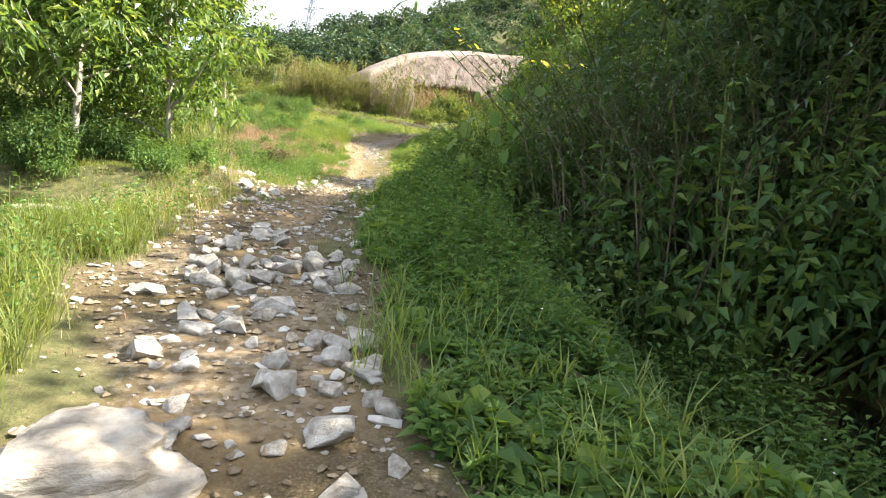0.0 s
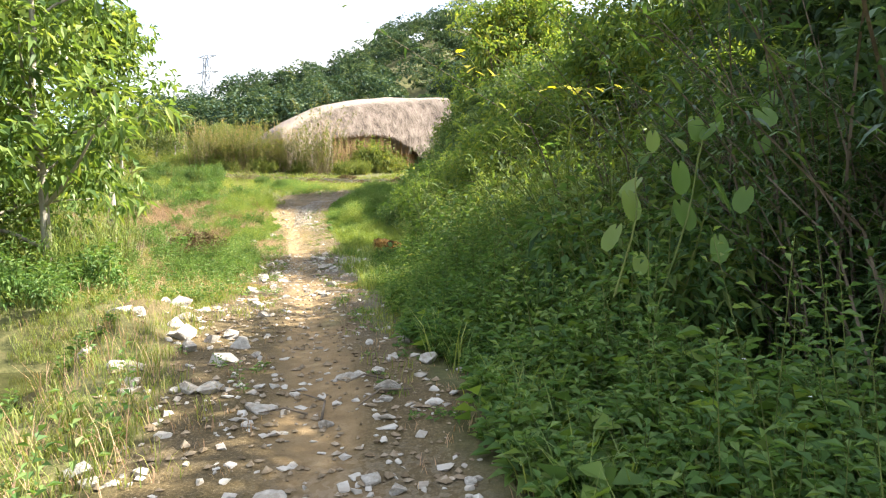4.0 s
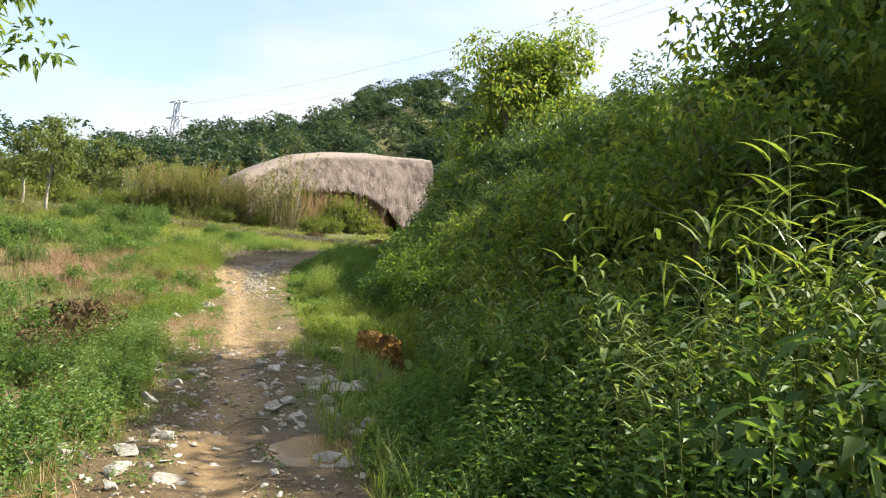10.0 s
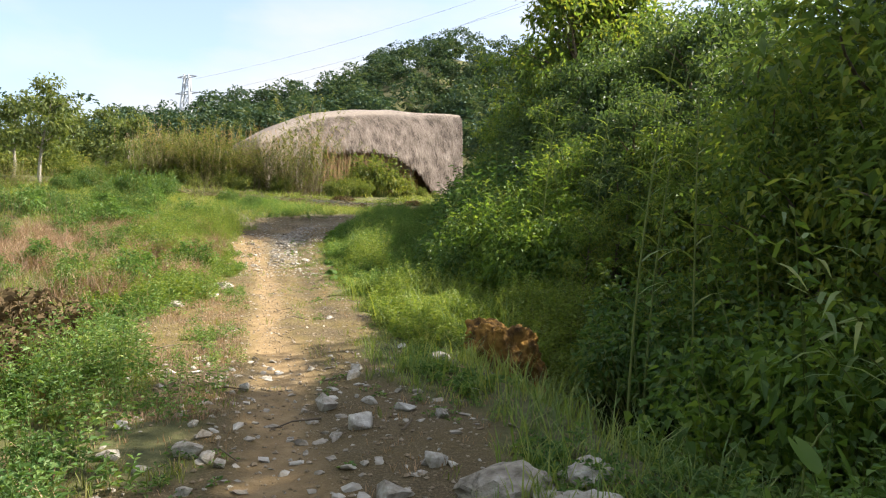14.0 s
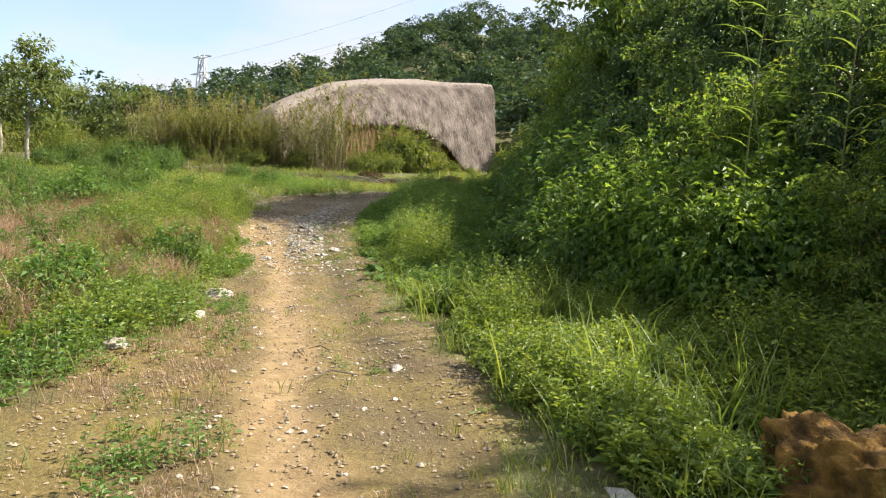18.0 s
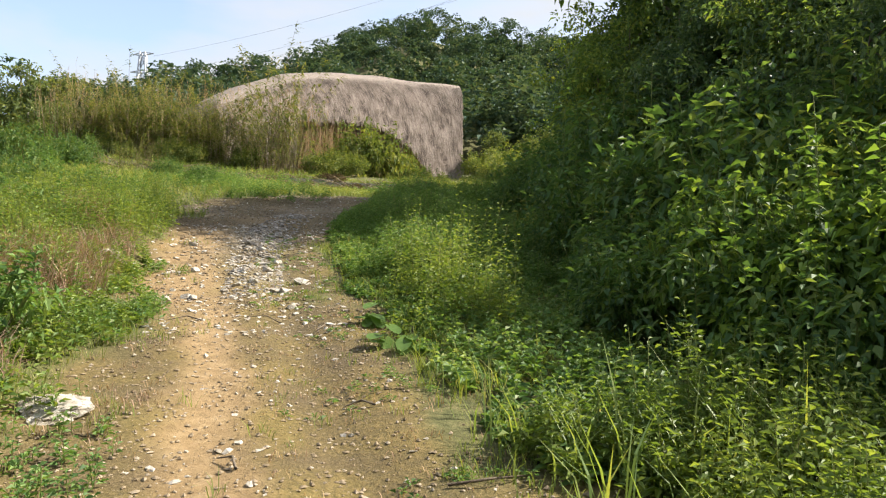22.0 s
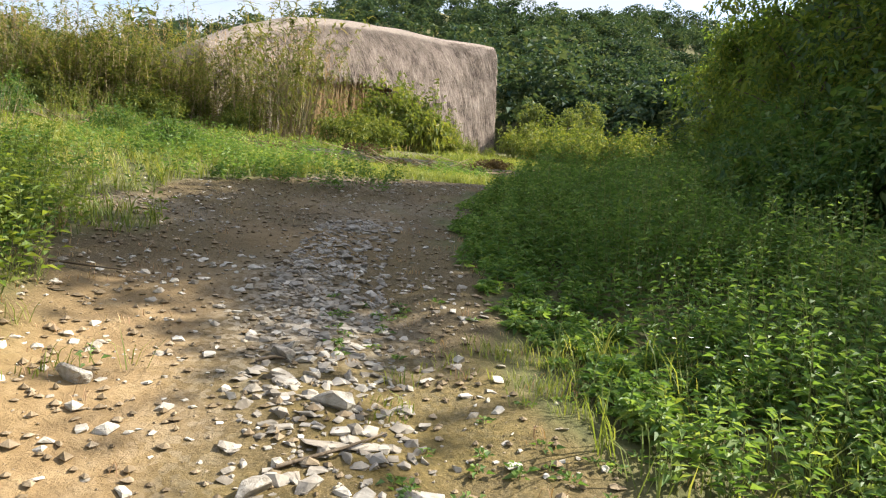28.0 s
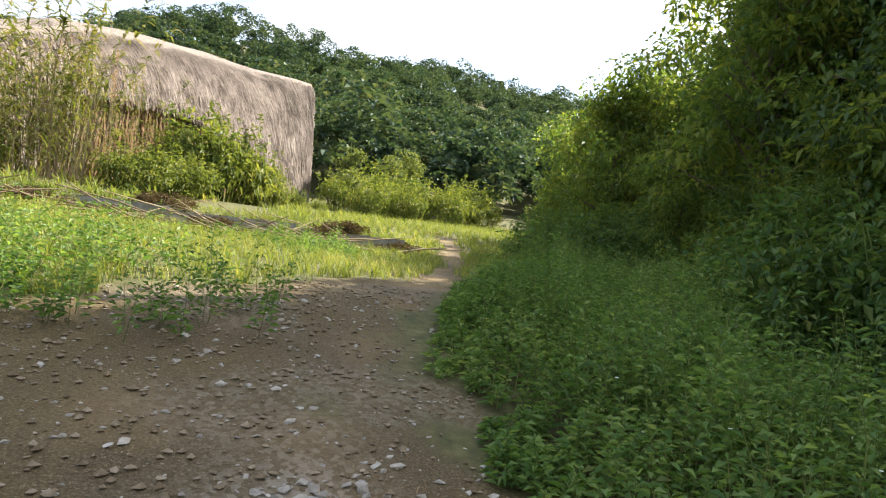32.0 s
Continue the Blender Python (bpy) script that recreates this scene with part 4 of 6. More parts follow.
# ---- concrete edging, fallen poles, pylon, wires, distant house ----
def edging():
    wall = thing("concrete_edging", "low weathered concrete edging along the terrace", "wall", kind="structure")
    for i in range(8):
        x0 = -10.9 + i * 1.06
        y0 = 60.45 - 0.05 * x0 - 0.35
        z0 = float(ground_z(x0 + 0.5, y0 - 0.1, False))
        b = part("block", box_mesh("block", (0, -0.14, -0.25), (1.04, 0.14, 0.36 + 0.05 * math.sin(2.1 * i)), CONCRETE), wall)
        b.matrix_local = pose(x0, y0, z0, 0, rng.uniform(-0.8, 0.8), -2.8 + rng.uniform(-0.8, 0.8))


edging()


def fallen_poles():
    for i in range(84):
        x = rng.uniform(-22, -3)
        y = 59.2 - 0.05 * x + rng.normal(0, 0.5)
        ln = rng.uniform(1.0, 3.2)
        a = rng.uniform(-0.9, 0.9) + (math.pi if rng.uniform() < 0.5 else 0)
        p0 = np.array([x, y, float(ground_z(x, y)) + 0.12])
        p2 = p0 + np.array([math.cos(a) * ln, math.sin(a) * ln * 0.7, 0])
        p2[2] = float(ground_z(p2[0], p2[1])) + rng.uniform(0.05, 0.75)
        p1 = (p0 + p2) / 2 + rng.normal(0, 0.06, 3)
        v, q = tube([p0, p1, p2], [0.022, 0.019, 0.010], 5)
        thing("fallen_stalk", "dry pale cut stalk lying at the terrace edge", "stalk", "cut stalks", me=mesh_of("fallen_stalk", v, q, STALK, True))


fallen_poles()


def pylon():
    bx, by = -113.0, 336.0
    bz = float(ground_z(bx, by, False))
    top = 88.0
    root = thing("power_pylon", "grey steel lattice power pylon on the far hill", "pylon")
    h = top - bz

    def bar(a, b, r, name):
        v, q = tube([a, b], [r, r], 4)
        part(name, mesh_of(name, v, q, STEEL), root)

    def half(t):
        return 4.6 * (1 - t) ** 1.1 + 1.1
    lv = np.linspace(0, 1, 9)
    cor = [(-1, -1), (1, -1), (1, 1), (-1, 1)]
    for t0, t1 in zip(lv[:-1], lv[1:]):
        for c in range(4):
            a = (bx + cor[c][0] * half(t0), by + cor[c][1] * half(t0), bz + h * t0)
            b = (bx + cor[c][0] * half(t1), by + cor[c][1] * half(t1), bz + h * t1)
            d = cor[(c + 1) % 4]
            e = (bx + d[0] * half(t1), by + d[1] * half(t1), bz + h * t1)
            g = (bx + d[0] * half(t0), by + d[1] * half(t0), bz + h * t0)
            bar(a, b, 0.34, "leg")
            bar(a, e, 0.17, "brace")
            bar(g, b, 0.17, "brace")
    for t, w in ((0.99, 5.2), (0.86, 6.4), (0.73, 5.4)):
        for sgn in (-1, 1):
            z = bz + h * t
            tip = (bx + sgn * w, by - sgn * w * 0.4, z - 0.3)
            bar((bx, by - 0.7, z - 1.2), tip, 0.24, "arm")
            bar((bx, by + 0.7, z + 0.7), tip, 0.24, "arm")
    for k, (t, w) in enumerate(((0.99, 5.2), (0.86, 6.4), (0.73, -5.4))):
        p0 = np.array([bx + w, by - w * 0.4, bz + h * t - 1.5])
        p1 = np.array([150 + w * 1.5, 112 + w, 112 - 5.0 * k])
        s = np.linspace(0, 1, 40)[:, None]
        p = p0 + (p1 - p0) * s
        p[:, 2] -= 16 * 4 * (s * (1 - s))[:, 0] * 0.55
        v, q = tube(p, np.full(40, 0.045), 4)
        thing("power_line", "thin dark overhead power line across the sky", "cable", "power lines", me=mesh_of("power_line", v, q, STEEL, True))


pylon()


def far_house(x, y, w, h):
    z = float(ground_z(x, y, False))
    house = thing("house", "small pale house half hidden among far trees", "house", "far houses")
    part("wall", box_mesh("wall", (x, y, z - 2), (x + w, y + 6, z + h), WHITEPAINT), house)
    v = [(x - 0.5, y - 0.5, z + h), (x + w + 0.5, y - 0.5, z + h), (x + w + 0.5, y + 6.5, z + h), (x - 0.5, y + 6.5, z + h), (x - 0.5, y + 3, z + h + 2), (x + w + 0.5, y + 3, z + h + 2)]
    bm = bmesh.new()
    vs = [bm.verts.new(c) for c in v]
    for f in ((0, 1, 5, 4), (2, 3, 4, 5), (0, 4, 3), (1, 2, 5), (0, 3, 2, 1)):
        bm.faces.new([vs[k] for k in f])
    me = bpy.data.meshes.new("roof")
    bm.to_mesh(me)
    bm.free()
    me.materials.append(TILE)
    part("roof", me, house)
    for k in range(2):
        part("window", box_mesh("window", (x + w * (0.2 + 0.4 * k), y - 0.06, z + 1), (x + w * (0.35 + 0.4 * k), y + 0.02, z + 2.4), DARKGLASS), house)


far_house(-72, 178, 9, 5)
far_house(-92, 186, 8, 6)


# ---- trees and bushes, built once and copied ----
def clump_leaves(centres, radius, per, length, width, out=0.6, droop=0.25, flat=0.7, normals=None):
    """Leaves spread over the outer part of clumps."""
    n = len(centres)
    d = rand_dirs(n * per)
    r = np.repeat(np.broadcast_to(radius, n), per) * rng.uniform(0.35, 1.0, n * per) ** 0.5
    c = np.repeat(np.asarray(centres, float), per, 0)
    p = c + d * r[:, None] * np.array([1, 1, flat])
    way = d * out + 0.7 * rand_dirs(n * per) + np.array([0, 0, -0.15])
    k = len(p)
    return leaves(p, way, length * rng.uniform(0.6, 1.25, k), width * rng.uniform(0.7, 1.2, k), droop)


def limb_path(p0, way, length, bends=4, wander=0.25, lift=0.1):
    pts = [np.array(p0, float)]
    d = np.array(way, float) / np.linalg.norm(way)
    for _ in range(bends):
        pts.append(pts[-1] + d * length / bends)
        d = d + rng.normal(0, wander, 3) + np.array([0, 0, lift])
        d /= np.linalg.norm(d)
    return np.array(pts)


def make_tree(name, label, height, spread, trunk_r, leaf, leaf_l, leaf_w, limbs, per, bark, clear=0.35, lean=0.05, group="", clump=0.5, category="tree"):
    root = thing(name, label, category, group)
    trunk = limb_path((0, 0, -0.25), (rng.normal(0, lean), rng.normal(0, lean), 1), height * 0.85, 6, 0.07, 0.1)
    v, q = tube(trunk, np.linspace(trunk_r, trunk_r * 0.25, 7), 8)
    part("trunk", mesh_of("trunk", v, q, bark, True), root)
    centres, radii = [], []
    for i in range(limbs):
        t = clear + (1 - clear) * (i + rng.uniform(0, 0.8)) / limbs
        p = np.array([np.interp(t * 6, range(7), trunk[:, k]) for k in range(3)])
        a = i * 2.4 + rng.uniform(-0.4, 0.4)
        ln = spread * (1.15 - 0.65 * t) * rng.uniform(0.7, 1.2)
        path = limb_path(p, (math.cos(a), math.sin(a), 0.45 + 0.5 * t), ln, 4, 0.22, 0.05)
        v, q = tube(path, np.linspace(trunk_r * 0.42 * (1.1 - 0.5 * t), 0.012, 5), 5)
        part("limb", mesh_of("limb", v, q, bark, True), root)
        for m in range(2, 5):
            for _ in range(2):
                centres.append(path[m] + rng.normal(0, 0.16 * spread, 3) * np.array([1, 1, 0.6]))
                radii.append(clump * rng.uniform(0.6, 1.2))
    centres.append(trunk[-1])
    radii.append(clump)
    v, f = clump_leaves(np.array(centres), np.array(radii), per, leaf_l, leaf_w)
    part("crown", mesh_of("crown", v, f, leaf), root)
    return root


def make_bush(name, label, w, h, leaf, leaf_l, leaf_w, lumps, per, group="", category="bush", droop=0.25, stem=GREEN_STALK, shoots=12):
    """Lumps of leaves on thin branches, with leafy shoots that break the outline."""
    root = thing(name, label, category, group)
    a = rng.uniform(0, 6.28, lumps)
    r = w * 0.5 * np.sqrt(rng.uniform(0, 1, lumps))
    z = h * (0.16 + 0.66 * rng.uniform(0, 1, lumps) * (1 - 0.5 * (r / (w * 0.5)) ** 2))
    c = np.stack([r * np.cos(a), r * np.sin(a), z], -1)
    rad = 0.17 * min(w, h * 1.3) * rng.uniform(0.55, 1.35, lumps)
    b0 = np.concatenate([c[:, :2] * 0.25, np.full((lumps, 1), -0.2)], 1)
    wood = [stalks(b0, c, 0.022, 0.008)]
    leafy = [clump_leaves(c, rad, per, leaf_l, leaf_w, 0.7, droop, 0.75)]
    if shoots:
        pick = rng.integers(0, lumps, shoots)
        s0 = c[pick]
        out = np.stack([np.cos(a[pick]), np.sin(a[pick]), 0 * pick], -1) * rng.uniform(0.0, 0.5, (shoots, 1))
        s1 = s0 + (out + np.array([0, 0, 1.0])) * h * rng.uniform(0.25, 0.5, (shoots, 1))
        wood.append(stalks(s0, s1, 0.008, 0.003))
        k = np.repeat(np.arange(shoots), 16)
        t = rng.uniform(0.1, 1.0, len(k))
        az = rng.uniform(0, 6.28, len(k))
        way = np.stack([np.cos(az), np.sin(az), rng.uniform(-0.1, 0.9, len(k))], -1)
        leafy.append(leaves(s0[k] + (s1 - s0)[k] * t[:, None], way, leaf_l * rng.uniform(0.7, 1.3, len(k)), leaf_w * rng.uniform(0.6, 1.1, len(k)), droop))
    v, q = joined(*wood)
    tagged(part("branchwork", mesh_of("branchwork", v, q, stem), root), kind="stuff")
    v, f = joined(*leafy)
    part("foliage", mesh_of("foliage", v, f, leaf), root)
    return root


def make_lance(name, label, stems, h, leaf_l, leaf_w, leaf, group="", spread=0.5, per=30, arch=0.25, stem=GREEN_STALK, low=0.12, category="cane grass"):
    """A clump of leaning leafy canes, with short lance leaves that hang all along them."""
    root = thing(name, label, category, group)
    a, r = rng.uniform(0, 6.28, stems), spread * np.sqrt(rng.uniform(0, 1, stems))
    base = np.stack([r * np.cos(a), r * np.sin(a), np.full(stems, -0.15)], -1)
    hh = h * rng.uniform(0.55, 1.08, stems)
    flat = np.stack([np.cos(a), np.sin(a), 0 * a], -1) + rng.normal(0, 0.5, (stems, 3)) * np.array([1, 1, 0])
    mid = base + flat * (arch * 0.3 * hh)[:, None] + np.array([0, 0, 0.62]) * hh[:, None]
    top = base + flat * (arch * hh)[:, None] + np.array([0, 0, 1.0]) * hh[:, None]
    v, q = joined(stalks(base, mid, 0.013, 0.009), stalks(mid, top, 0.009, 0.003))
    tagged(part("stand", mesh_of("stand", v, q, stem), root), kind="stuff")
    k = np.repeat(np.arange(stems), per)
    t = rng.uniform(low, 1.0, len(k))[:, None]
    p = np.where(t < 0.62, base[k] + (mid - base)[k] * t / 0.62, mid[k] + (top - mid)[k] * (t - 0.62) / 0.38)
    az = rng.uniform(0, 6.28, len(k))
    way = np.stack([np.cos(az), np.sin(az), rng.uniform(-0.2, 0.9, len(k))], -1)
    v, f = blades(p, way, leaf_l * rng.uniform(0.6, 1.25, len(k)), leaf_w * rng.uniform(0.7, 1.2, len(k)), rng.uniform(0.5, 1.3, len(k)), 3)
    tagged(part("foliage", mesh_of("foliage", v, f, leaf), root), kind="stuff")
    return root


def make_cane(name, label, stems, h, leaf_l, leaf_w, leaf, group="", spread=0.5, dry=False, per=13):
    """A clump of tall cane grass: jointed stems with long arching leaves."""
    root = thing(name, label, "cane grass", group)
    a, r = rng.uniform(0, 6.28, stems), spread * np.sqrt(rng.uniform(0, 1, stems))
    base = np.stack([r * np.cos(a), r * np.sin(a), np.full(stems, -0.15)], -1)
    hh = h * rng.uniform(0.6, 1.1, stems)
    top = base + np.stack([np.cos(a) * hh * 0.16, np.sin(a) * hh * 0.16, hh], -1) + rng.normal(0, 0.08, (stems, 3)) * h * 0.3
    v, q = stalks(base, top, 0.014, 0.006)
    tagged(part("stand", mesh_of("stand", v, q, STALK if dry else GREEN_STALK), root), kind="stuff")
    k = np.repeat(np.arange(stems), per)
    t = rng.uniform(0.15, 1.0, len(k))
    p = base[k] + (top - base)[k] * t[:, None]
    az = rng.uniform(0, 6.28, len(k))
    way = np.stack([np.cos(az) * 0.75, np.sin(az) * 0.75, rng.uniform(0.5, 1.1, len(k))], -1)
    v, f = blades(p, way, leaf_l * rng.uniform(0.6, 1.2, len(k)), leaf_w * rng.uniform(0.7, 1.2, len(k)), rng.uniform(0.5, 1.1, len(k)), 4)
    tagged(part("foliage", mesh_of("foliage", v, f, leaf), root), kind="stuff")
    return root


PROTO = {}


def proto(key, ob):
    PROTO.setdefault(key, []).append(ob)
    return ob


for i in range(3):
    proto("bush", make_bush("bush", "dense green broadleaf bush on the bank", 2.2, 1.9, G_BUSH, 0.13, 0.062, 64, 40, "bank bushes", shoots=16))
for i in range(2):
    proto("vinebush", make_bush("vine_mound", "mound of glossy climbing vines over a bush", 2.4, 2.6, G_VINE, 0.115, 0.085, 84, 64, "vine mounds", "vine", 0.45, shoots=14))
for i in range(2):
    proto("hallbush", make_bush("bush", "yellow green leafy bush in front of the hall", 2.2, 1.9, G_HALL, 0.17, 0.085, 46, 30, "hall bushes", shoots=14))
for i in range(2):
    proto("smallbush", make_bush("shrub", "low leafy green shrub", 1.1, 0.9, G_HERB, 0.11, 0.048, 26, 24, "low shrubs", "shrub", shoots=12))
for i in range(2):
    proto("brush", make_bush("brush_heap", "heap of dead brown brush and dry stems", 1.7, 1.0, G_DEAD, 0.20, 0.02, 46, 40, "brush heaps", "brush", 0.6, STALK, 0))
for i in range(3):
    proto("cane", make_cane("cane_grass", "tall green cane grass with arching blades", 16, 2.6, 0.7, 0.026, G_CANE, "cane clumps", 0.45))
for i in range(3):
    proto("lance", make_lance("leafy_cane", "leafy green cane clump with hanging lance leaves", 18, 2.6, 0.30, 0.034, G_CANE, "leafy canes", 0.55, 30))
for i in range(2):
    proto("bamboo", make_lance("bamboo_clump", "dense dark bamboo grass with drooping narrow leaves", 26, 3.4, 0.24, 0.030, G_BAMBOO, "bamboo clumps", 0.75, 72, 0.42, BARK))
for i in range(2):
    proto("drycane", make_cane("dry_reeds", "tall half dry reeds with yellowing blades", 20, 2.9, 0.55, 0.026, G_SCRUB, "dry reeds", 0.8, True, 8))
for i in range(3):
    proto("scrub", make_lance("reed_scrub", "tall yellow green scrub with bare pale stems", 20, 4.3, 0.29, 0.065, G_SCRUB, "hall scrub", 0.95, 50, 0.26, STALK, 0.14, "scrub"))
for i in range(2):
    proto("tree", make_tree("tree", "leafy green tree standing over the bank", 7.0, 2.6, 0.12, G_TREE, 0.21, 0.105, 14, 54, BARK, 0.2, 0.08, "bank trees", 0.6))
for i in range(2):
    proto("darktree", make_tree("tree", "dark dense tree behind the bank", 8.5, 3.2, 0.16, G_DARKTREE, 0.24, 0.12, 15, 56, BARK, 0.10, 0.08, "bank trees", 0.75))
for i in range(3):
    proto("palewood", make_tree("tree", "slender pale barked tree with drooping leaves", 8.6, 2.5, 0.10, G_POND, 0.27, 0.11, 15, 44, PALE_BARK, 0.14, 0.10, "pond trees", 0.6))
for i in range(3):
    proto("fartree", make_tree("tree", "airy green tree on the far slope", 8.5, 2.6, 0.15, G_PALE, 0.36, 0.2, 10, 34, PALE_BARK, 0.3, 0.06, "far trees", 0.75))
for i in range(2):
    proto("hightree", make_tree("tree", "tall sunlit tree with an airy yellow green crown, some added for shade", 12.5, 4.6, 0.2, G_TREE, 0.30, 0.15, 20, 52, BARK, 0.3, 0.05, "tall trees", 0.85))
proto("talltree", make_tree("tree", "tall pale barked tree with a high dark crown", 9.0, 2.6, 0.13, G_POND, 0.26, 0.11, 13, 70, PALE_BARK, 0.62, 0.04, "pond trees", 0.55))
USED = set()


def plant(key, x, y, size=1.0, turn=None, dz=0.0, tilt=0.0, stretch=1.0, which=None):
    obs = PROTO[key]
    ob = obs[int(rng.integers(len(obs)))] if which is None else obs[which % len(obs)]
    m = pose(x, y, float(ground_z(x, y, False)) + dz, tilt, 0, rng.uniform(0, 360) if turn is None else turn) @ Matrix.Diagonal((size, size, size * stretch, 1))
    if ob.name not in USED:
        USED.add(ob.name)
        ob.matrix_basis = m
        return ob
    s0 = ob.scale.copy()
    made = copy_thing(ob, m @ Matrix.Diagonal((1 / s0.x, 1 / s0.y, 1 / s0.z, 1)))
    return made


CANOPY_Y = [8, 16, 24, 28, 33, 39, 45, 51, 58, 68, 85]
CANOPY_U = [2, 4, 6, 8, 10, 12, 16, 20]
# height of the growth on the right bank, lower towards the track and the hall
CANOPY = np.array([
    [1.6, 3.5, 5.2, 8.0, 11.0, 11.0, 11.0, 11.0],
    [1.6, 3.0, 4.2, 5.6, 7.5, 9.0, 11.0, 11.0],
    [1.2, 3.0, 4.7, 5.8, 6.9, 7.4, 11.0, 11.0],
    [0.5, 2.6, 4.7, 6.1, 6.9, 7.8, 11.0, 11.0],
    [0.0, 1.3, 3.0, 5.0, 6.6, 7.9, 9.9, 11.0],
    [0.0, 0.0, 1.6, 3.2, 5.3, 5.7, 9.9, 11.0],
    [0.0, 0.0, 0.7, 2.1, 3.7, 5.2, 6.7, 10.9],
    [0.0, 1.0, 2.9, 4.8, 5.5, 6.5, 8.0, 11.0],
    [1.2, 3.0, 6.6, 7.7, 8.5, 9.5, 11.0, 11.0],
    [1.2, 3.2, 6.0, 9.8, 11.0, 11.0, 11.0, 11.0],
    [0.0, 2.2, 5.4, 8.2, 11.0, 11.0, 11.0, 11.0],
])


def canopy(x, y):
    u = float(np.clip(x - float(track_x(y)), 2, 20))
    k = float(np.interp(y, CANOPY_Y, range(len(CANOPY_Y))))
    i = min(int(k), len(CANOPY_Y) - 2)
    a, b = (float(np.interp(u, CANOPY_U, CANOPY[j])) for j in (i, i + 1))
    return a + (b - a) * (k - i)


TALL = {"lance": 2.8, "bamboo": 3.6, "bush": 1.9, "vinebush": 2.6, "cane": 3.1, "tree": 7.3, "darktree": 8.6, "fartree": 9.0}


def along(key, y0, y1, u0, u1, count, s0, s1, stretch=1.0, dz=0.0, fill=False):
    for i in range(count):
        y = y0 + (y1 - y0) * (i + rng.uniform(0, 1)) / count
        x = float(track_x(y)) + rng.uniform(u0, u1)
        s = rng.uniform(s0, s1)
        if key in TALL and u0 > 0 and y > 5:
            r = 0.3 * min(TALL[key], 6) * s
            u = x - float(track_x(y))
            most = 1.12 * min(canopy(x, y), canopy(x - 0.5 * r, y + 0.3)) + 0.1 - dz
            # raised beyond the bank's growth so that these trees shade the crest
            if 40 < y < 54 and u > 8.5:
                most = most * 1.5
            # glades through which the sun reaches the track
            most = most * rng.uniform(0.72, 1.22)
            v = y - 0.16 * (u - 3)
            if 24.8 < v < 31.8:
                most = min(most, 0.62 * (u - 2.0))
            elif 31.8 < v < 44.0:
                most = min(most, 0.62 * (u - 1.2))
            if fill:
                s = float(np.clip(most * rng.uniform(0.86, 1.0) / TALL[key], 0.3, s1))
            elif s * TALL[key] > most:
                s = most / TALL[key]
            if s * TALL[key] > most + 0.15 or s < 0.28:
                continue
        plant(key, x, y, s, None, dz, rng.uniform(-5, 5), stretch)


# right bank, from the start to the crest
along("bamboo", 6.6, 9.2, 4.1, 6.2, 14, 0.75, 1.15)
along("bamboo", 8.5, 13.0, 4.4, 6.8, 13, 0.8, 1.25)
along("lance", 10.5, 15.0, 2.7, 4.6, 12, 0.75, 1.2)
along("bush", 9.0, 18.5, 2.6, 4.4, 13, 0.6, 1.1)
along("smallbush", 6.0, 20.0, 1.8, 3.0, 14, 0.6, 1.05)
along("lance", 13.5, 21.0, 2.7, 4.8, 18, 0.75, 1.15)
along("cane", 12.5, 21.0, 3.2, 5.2, 8, 0.8, 1.2)
along("bush", 6.5, 9.0, 3.0, 4.4, 4, 0.5, 0.8)
along("bush", -2.0, 7.0, 6.2, 8.0, 10, 0.9, 1.4)
# heights set by the shade these cast over the first metres of track
along("darktree", -3.0, 3.0, 8.0, 10.5, 6, 0.55, 0.70)
along("darktree", 3.0, 9.0, 7.2, 9.4, 9, 0.70, 0.88)
along("darktree", 8.0, 13.0, 6.6, 9.4, 8, 0.7, 0.95)
along("tree", 7.0, 24.0, 8.5, 13.0, 9, 0.6, 1.2, fill=True)
along("tree", 19.0, 27.0, 4.8, 6.8, 10, 0.5, 1.0, fill=True)
along("tree", 20.0, 30.0, 5.8, 8.4, 10, 0.5, 1.1, fill=True)
along("bush", 6.0, 27.0, 4.6, 8.0, 26, 1.0, 1.7)
along("vinebush", 30.8, 35.2, 5.2, 7.6, 19, 0.5, 1.15, fill=True)
along("vinebush", 14.0, 22.5, 3.8, 5.4, 8, 0.5, 0.95, fill=True)
along("lance", 30.5, 34.5, 5.4, 7.2, 9, 0.6, 1.3, fill=True)
along("bush", 19.5, 25.0, 4.6, 7.0, 7, 0.7, 1.3)
along("tree", 29.0, 42.0, 5.4, 9.0, 22, 0.3, 0.85, fill=True)
along("tree", 40.0, 53.0, 6.6, 10.0, 11, 0.3, 1.1, fill=True)
along("darktree", 39.0, 54.0, 9.0, 13.0, 14, 0.3, 1.15, fill=True)
along("darktree", 28.0, 46.0, 7.4, 13.0, 24, 0.3, 1.05, fill=True)
along("bush", 33.0, 46.0, 4.6, 9.5, 26, 0.5, 1.8, fill=True)
along("bush", 46.0, 52.0, 6.6, 10.0, 9, 0.4, 1.3, fill=True)
along("tree", 50.0, 70.0, 3.6, 9.0, 16, 0.3, 1.0, fill=True)
along("tree", 47.0, 62.0, 6.6, 12.0, 14, 0.35, 1.2, fill=True)
along("darktree", 50.0, 64.0, 10.0, 15.0, 8, 0.35, 1.1, fill=True)
along("bush", 52.0, 66.0, 3.4, 7.0, 12, 0.4, 1.2, fill=True)
along("darktree", 55.0, 85.0, 9.0, 24.0, 18, 0.5, 1.25, fill=True)
along("bush", -4.0, 50.0, 10.0, 20.0, 34, 1.2, 2.0)
along("darktree", 10.0, 60.0, 13.0, 22.0, 24, 0.8, 1.4)
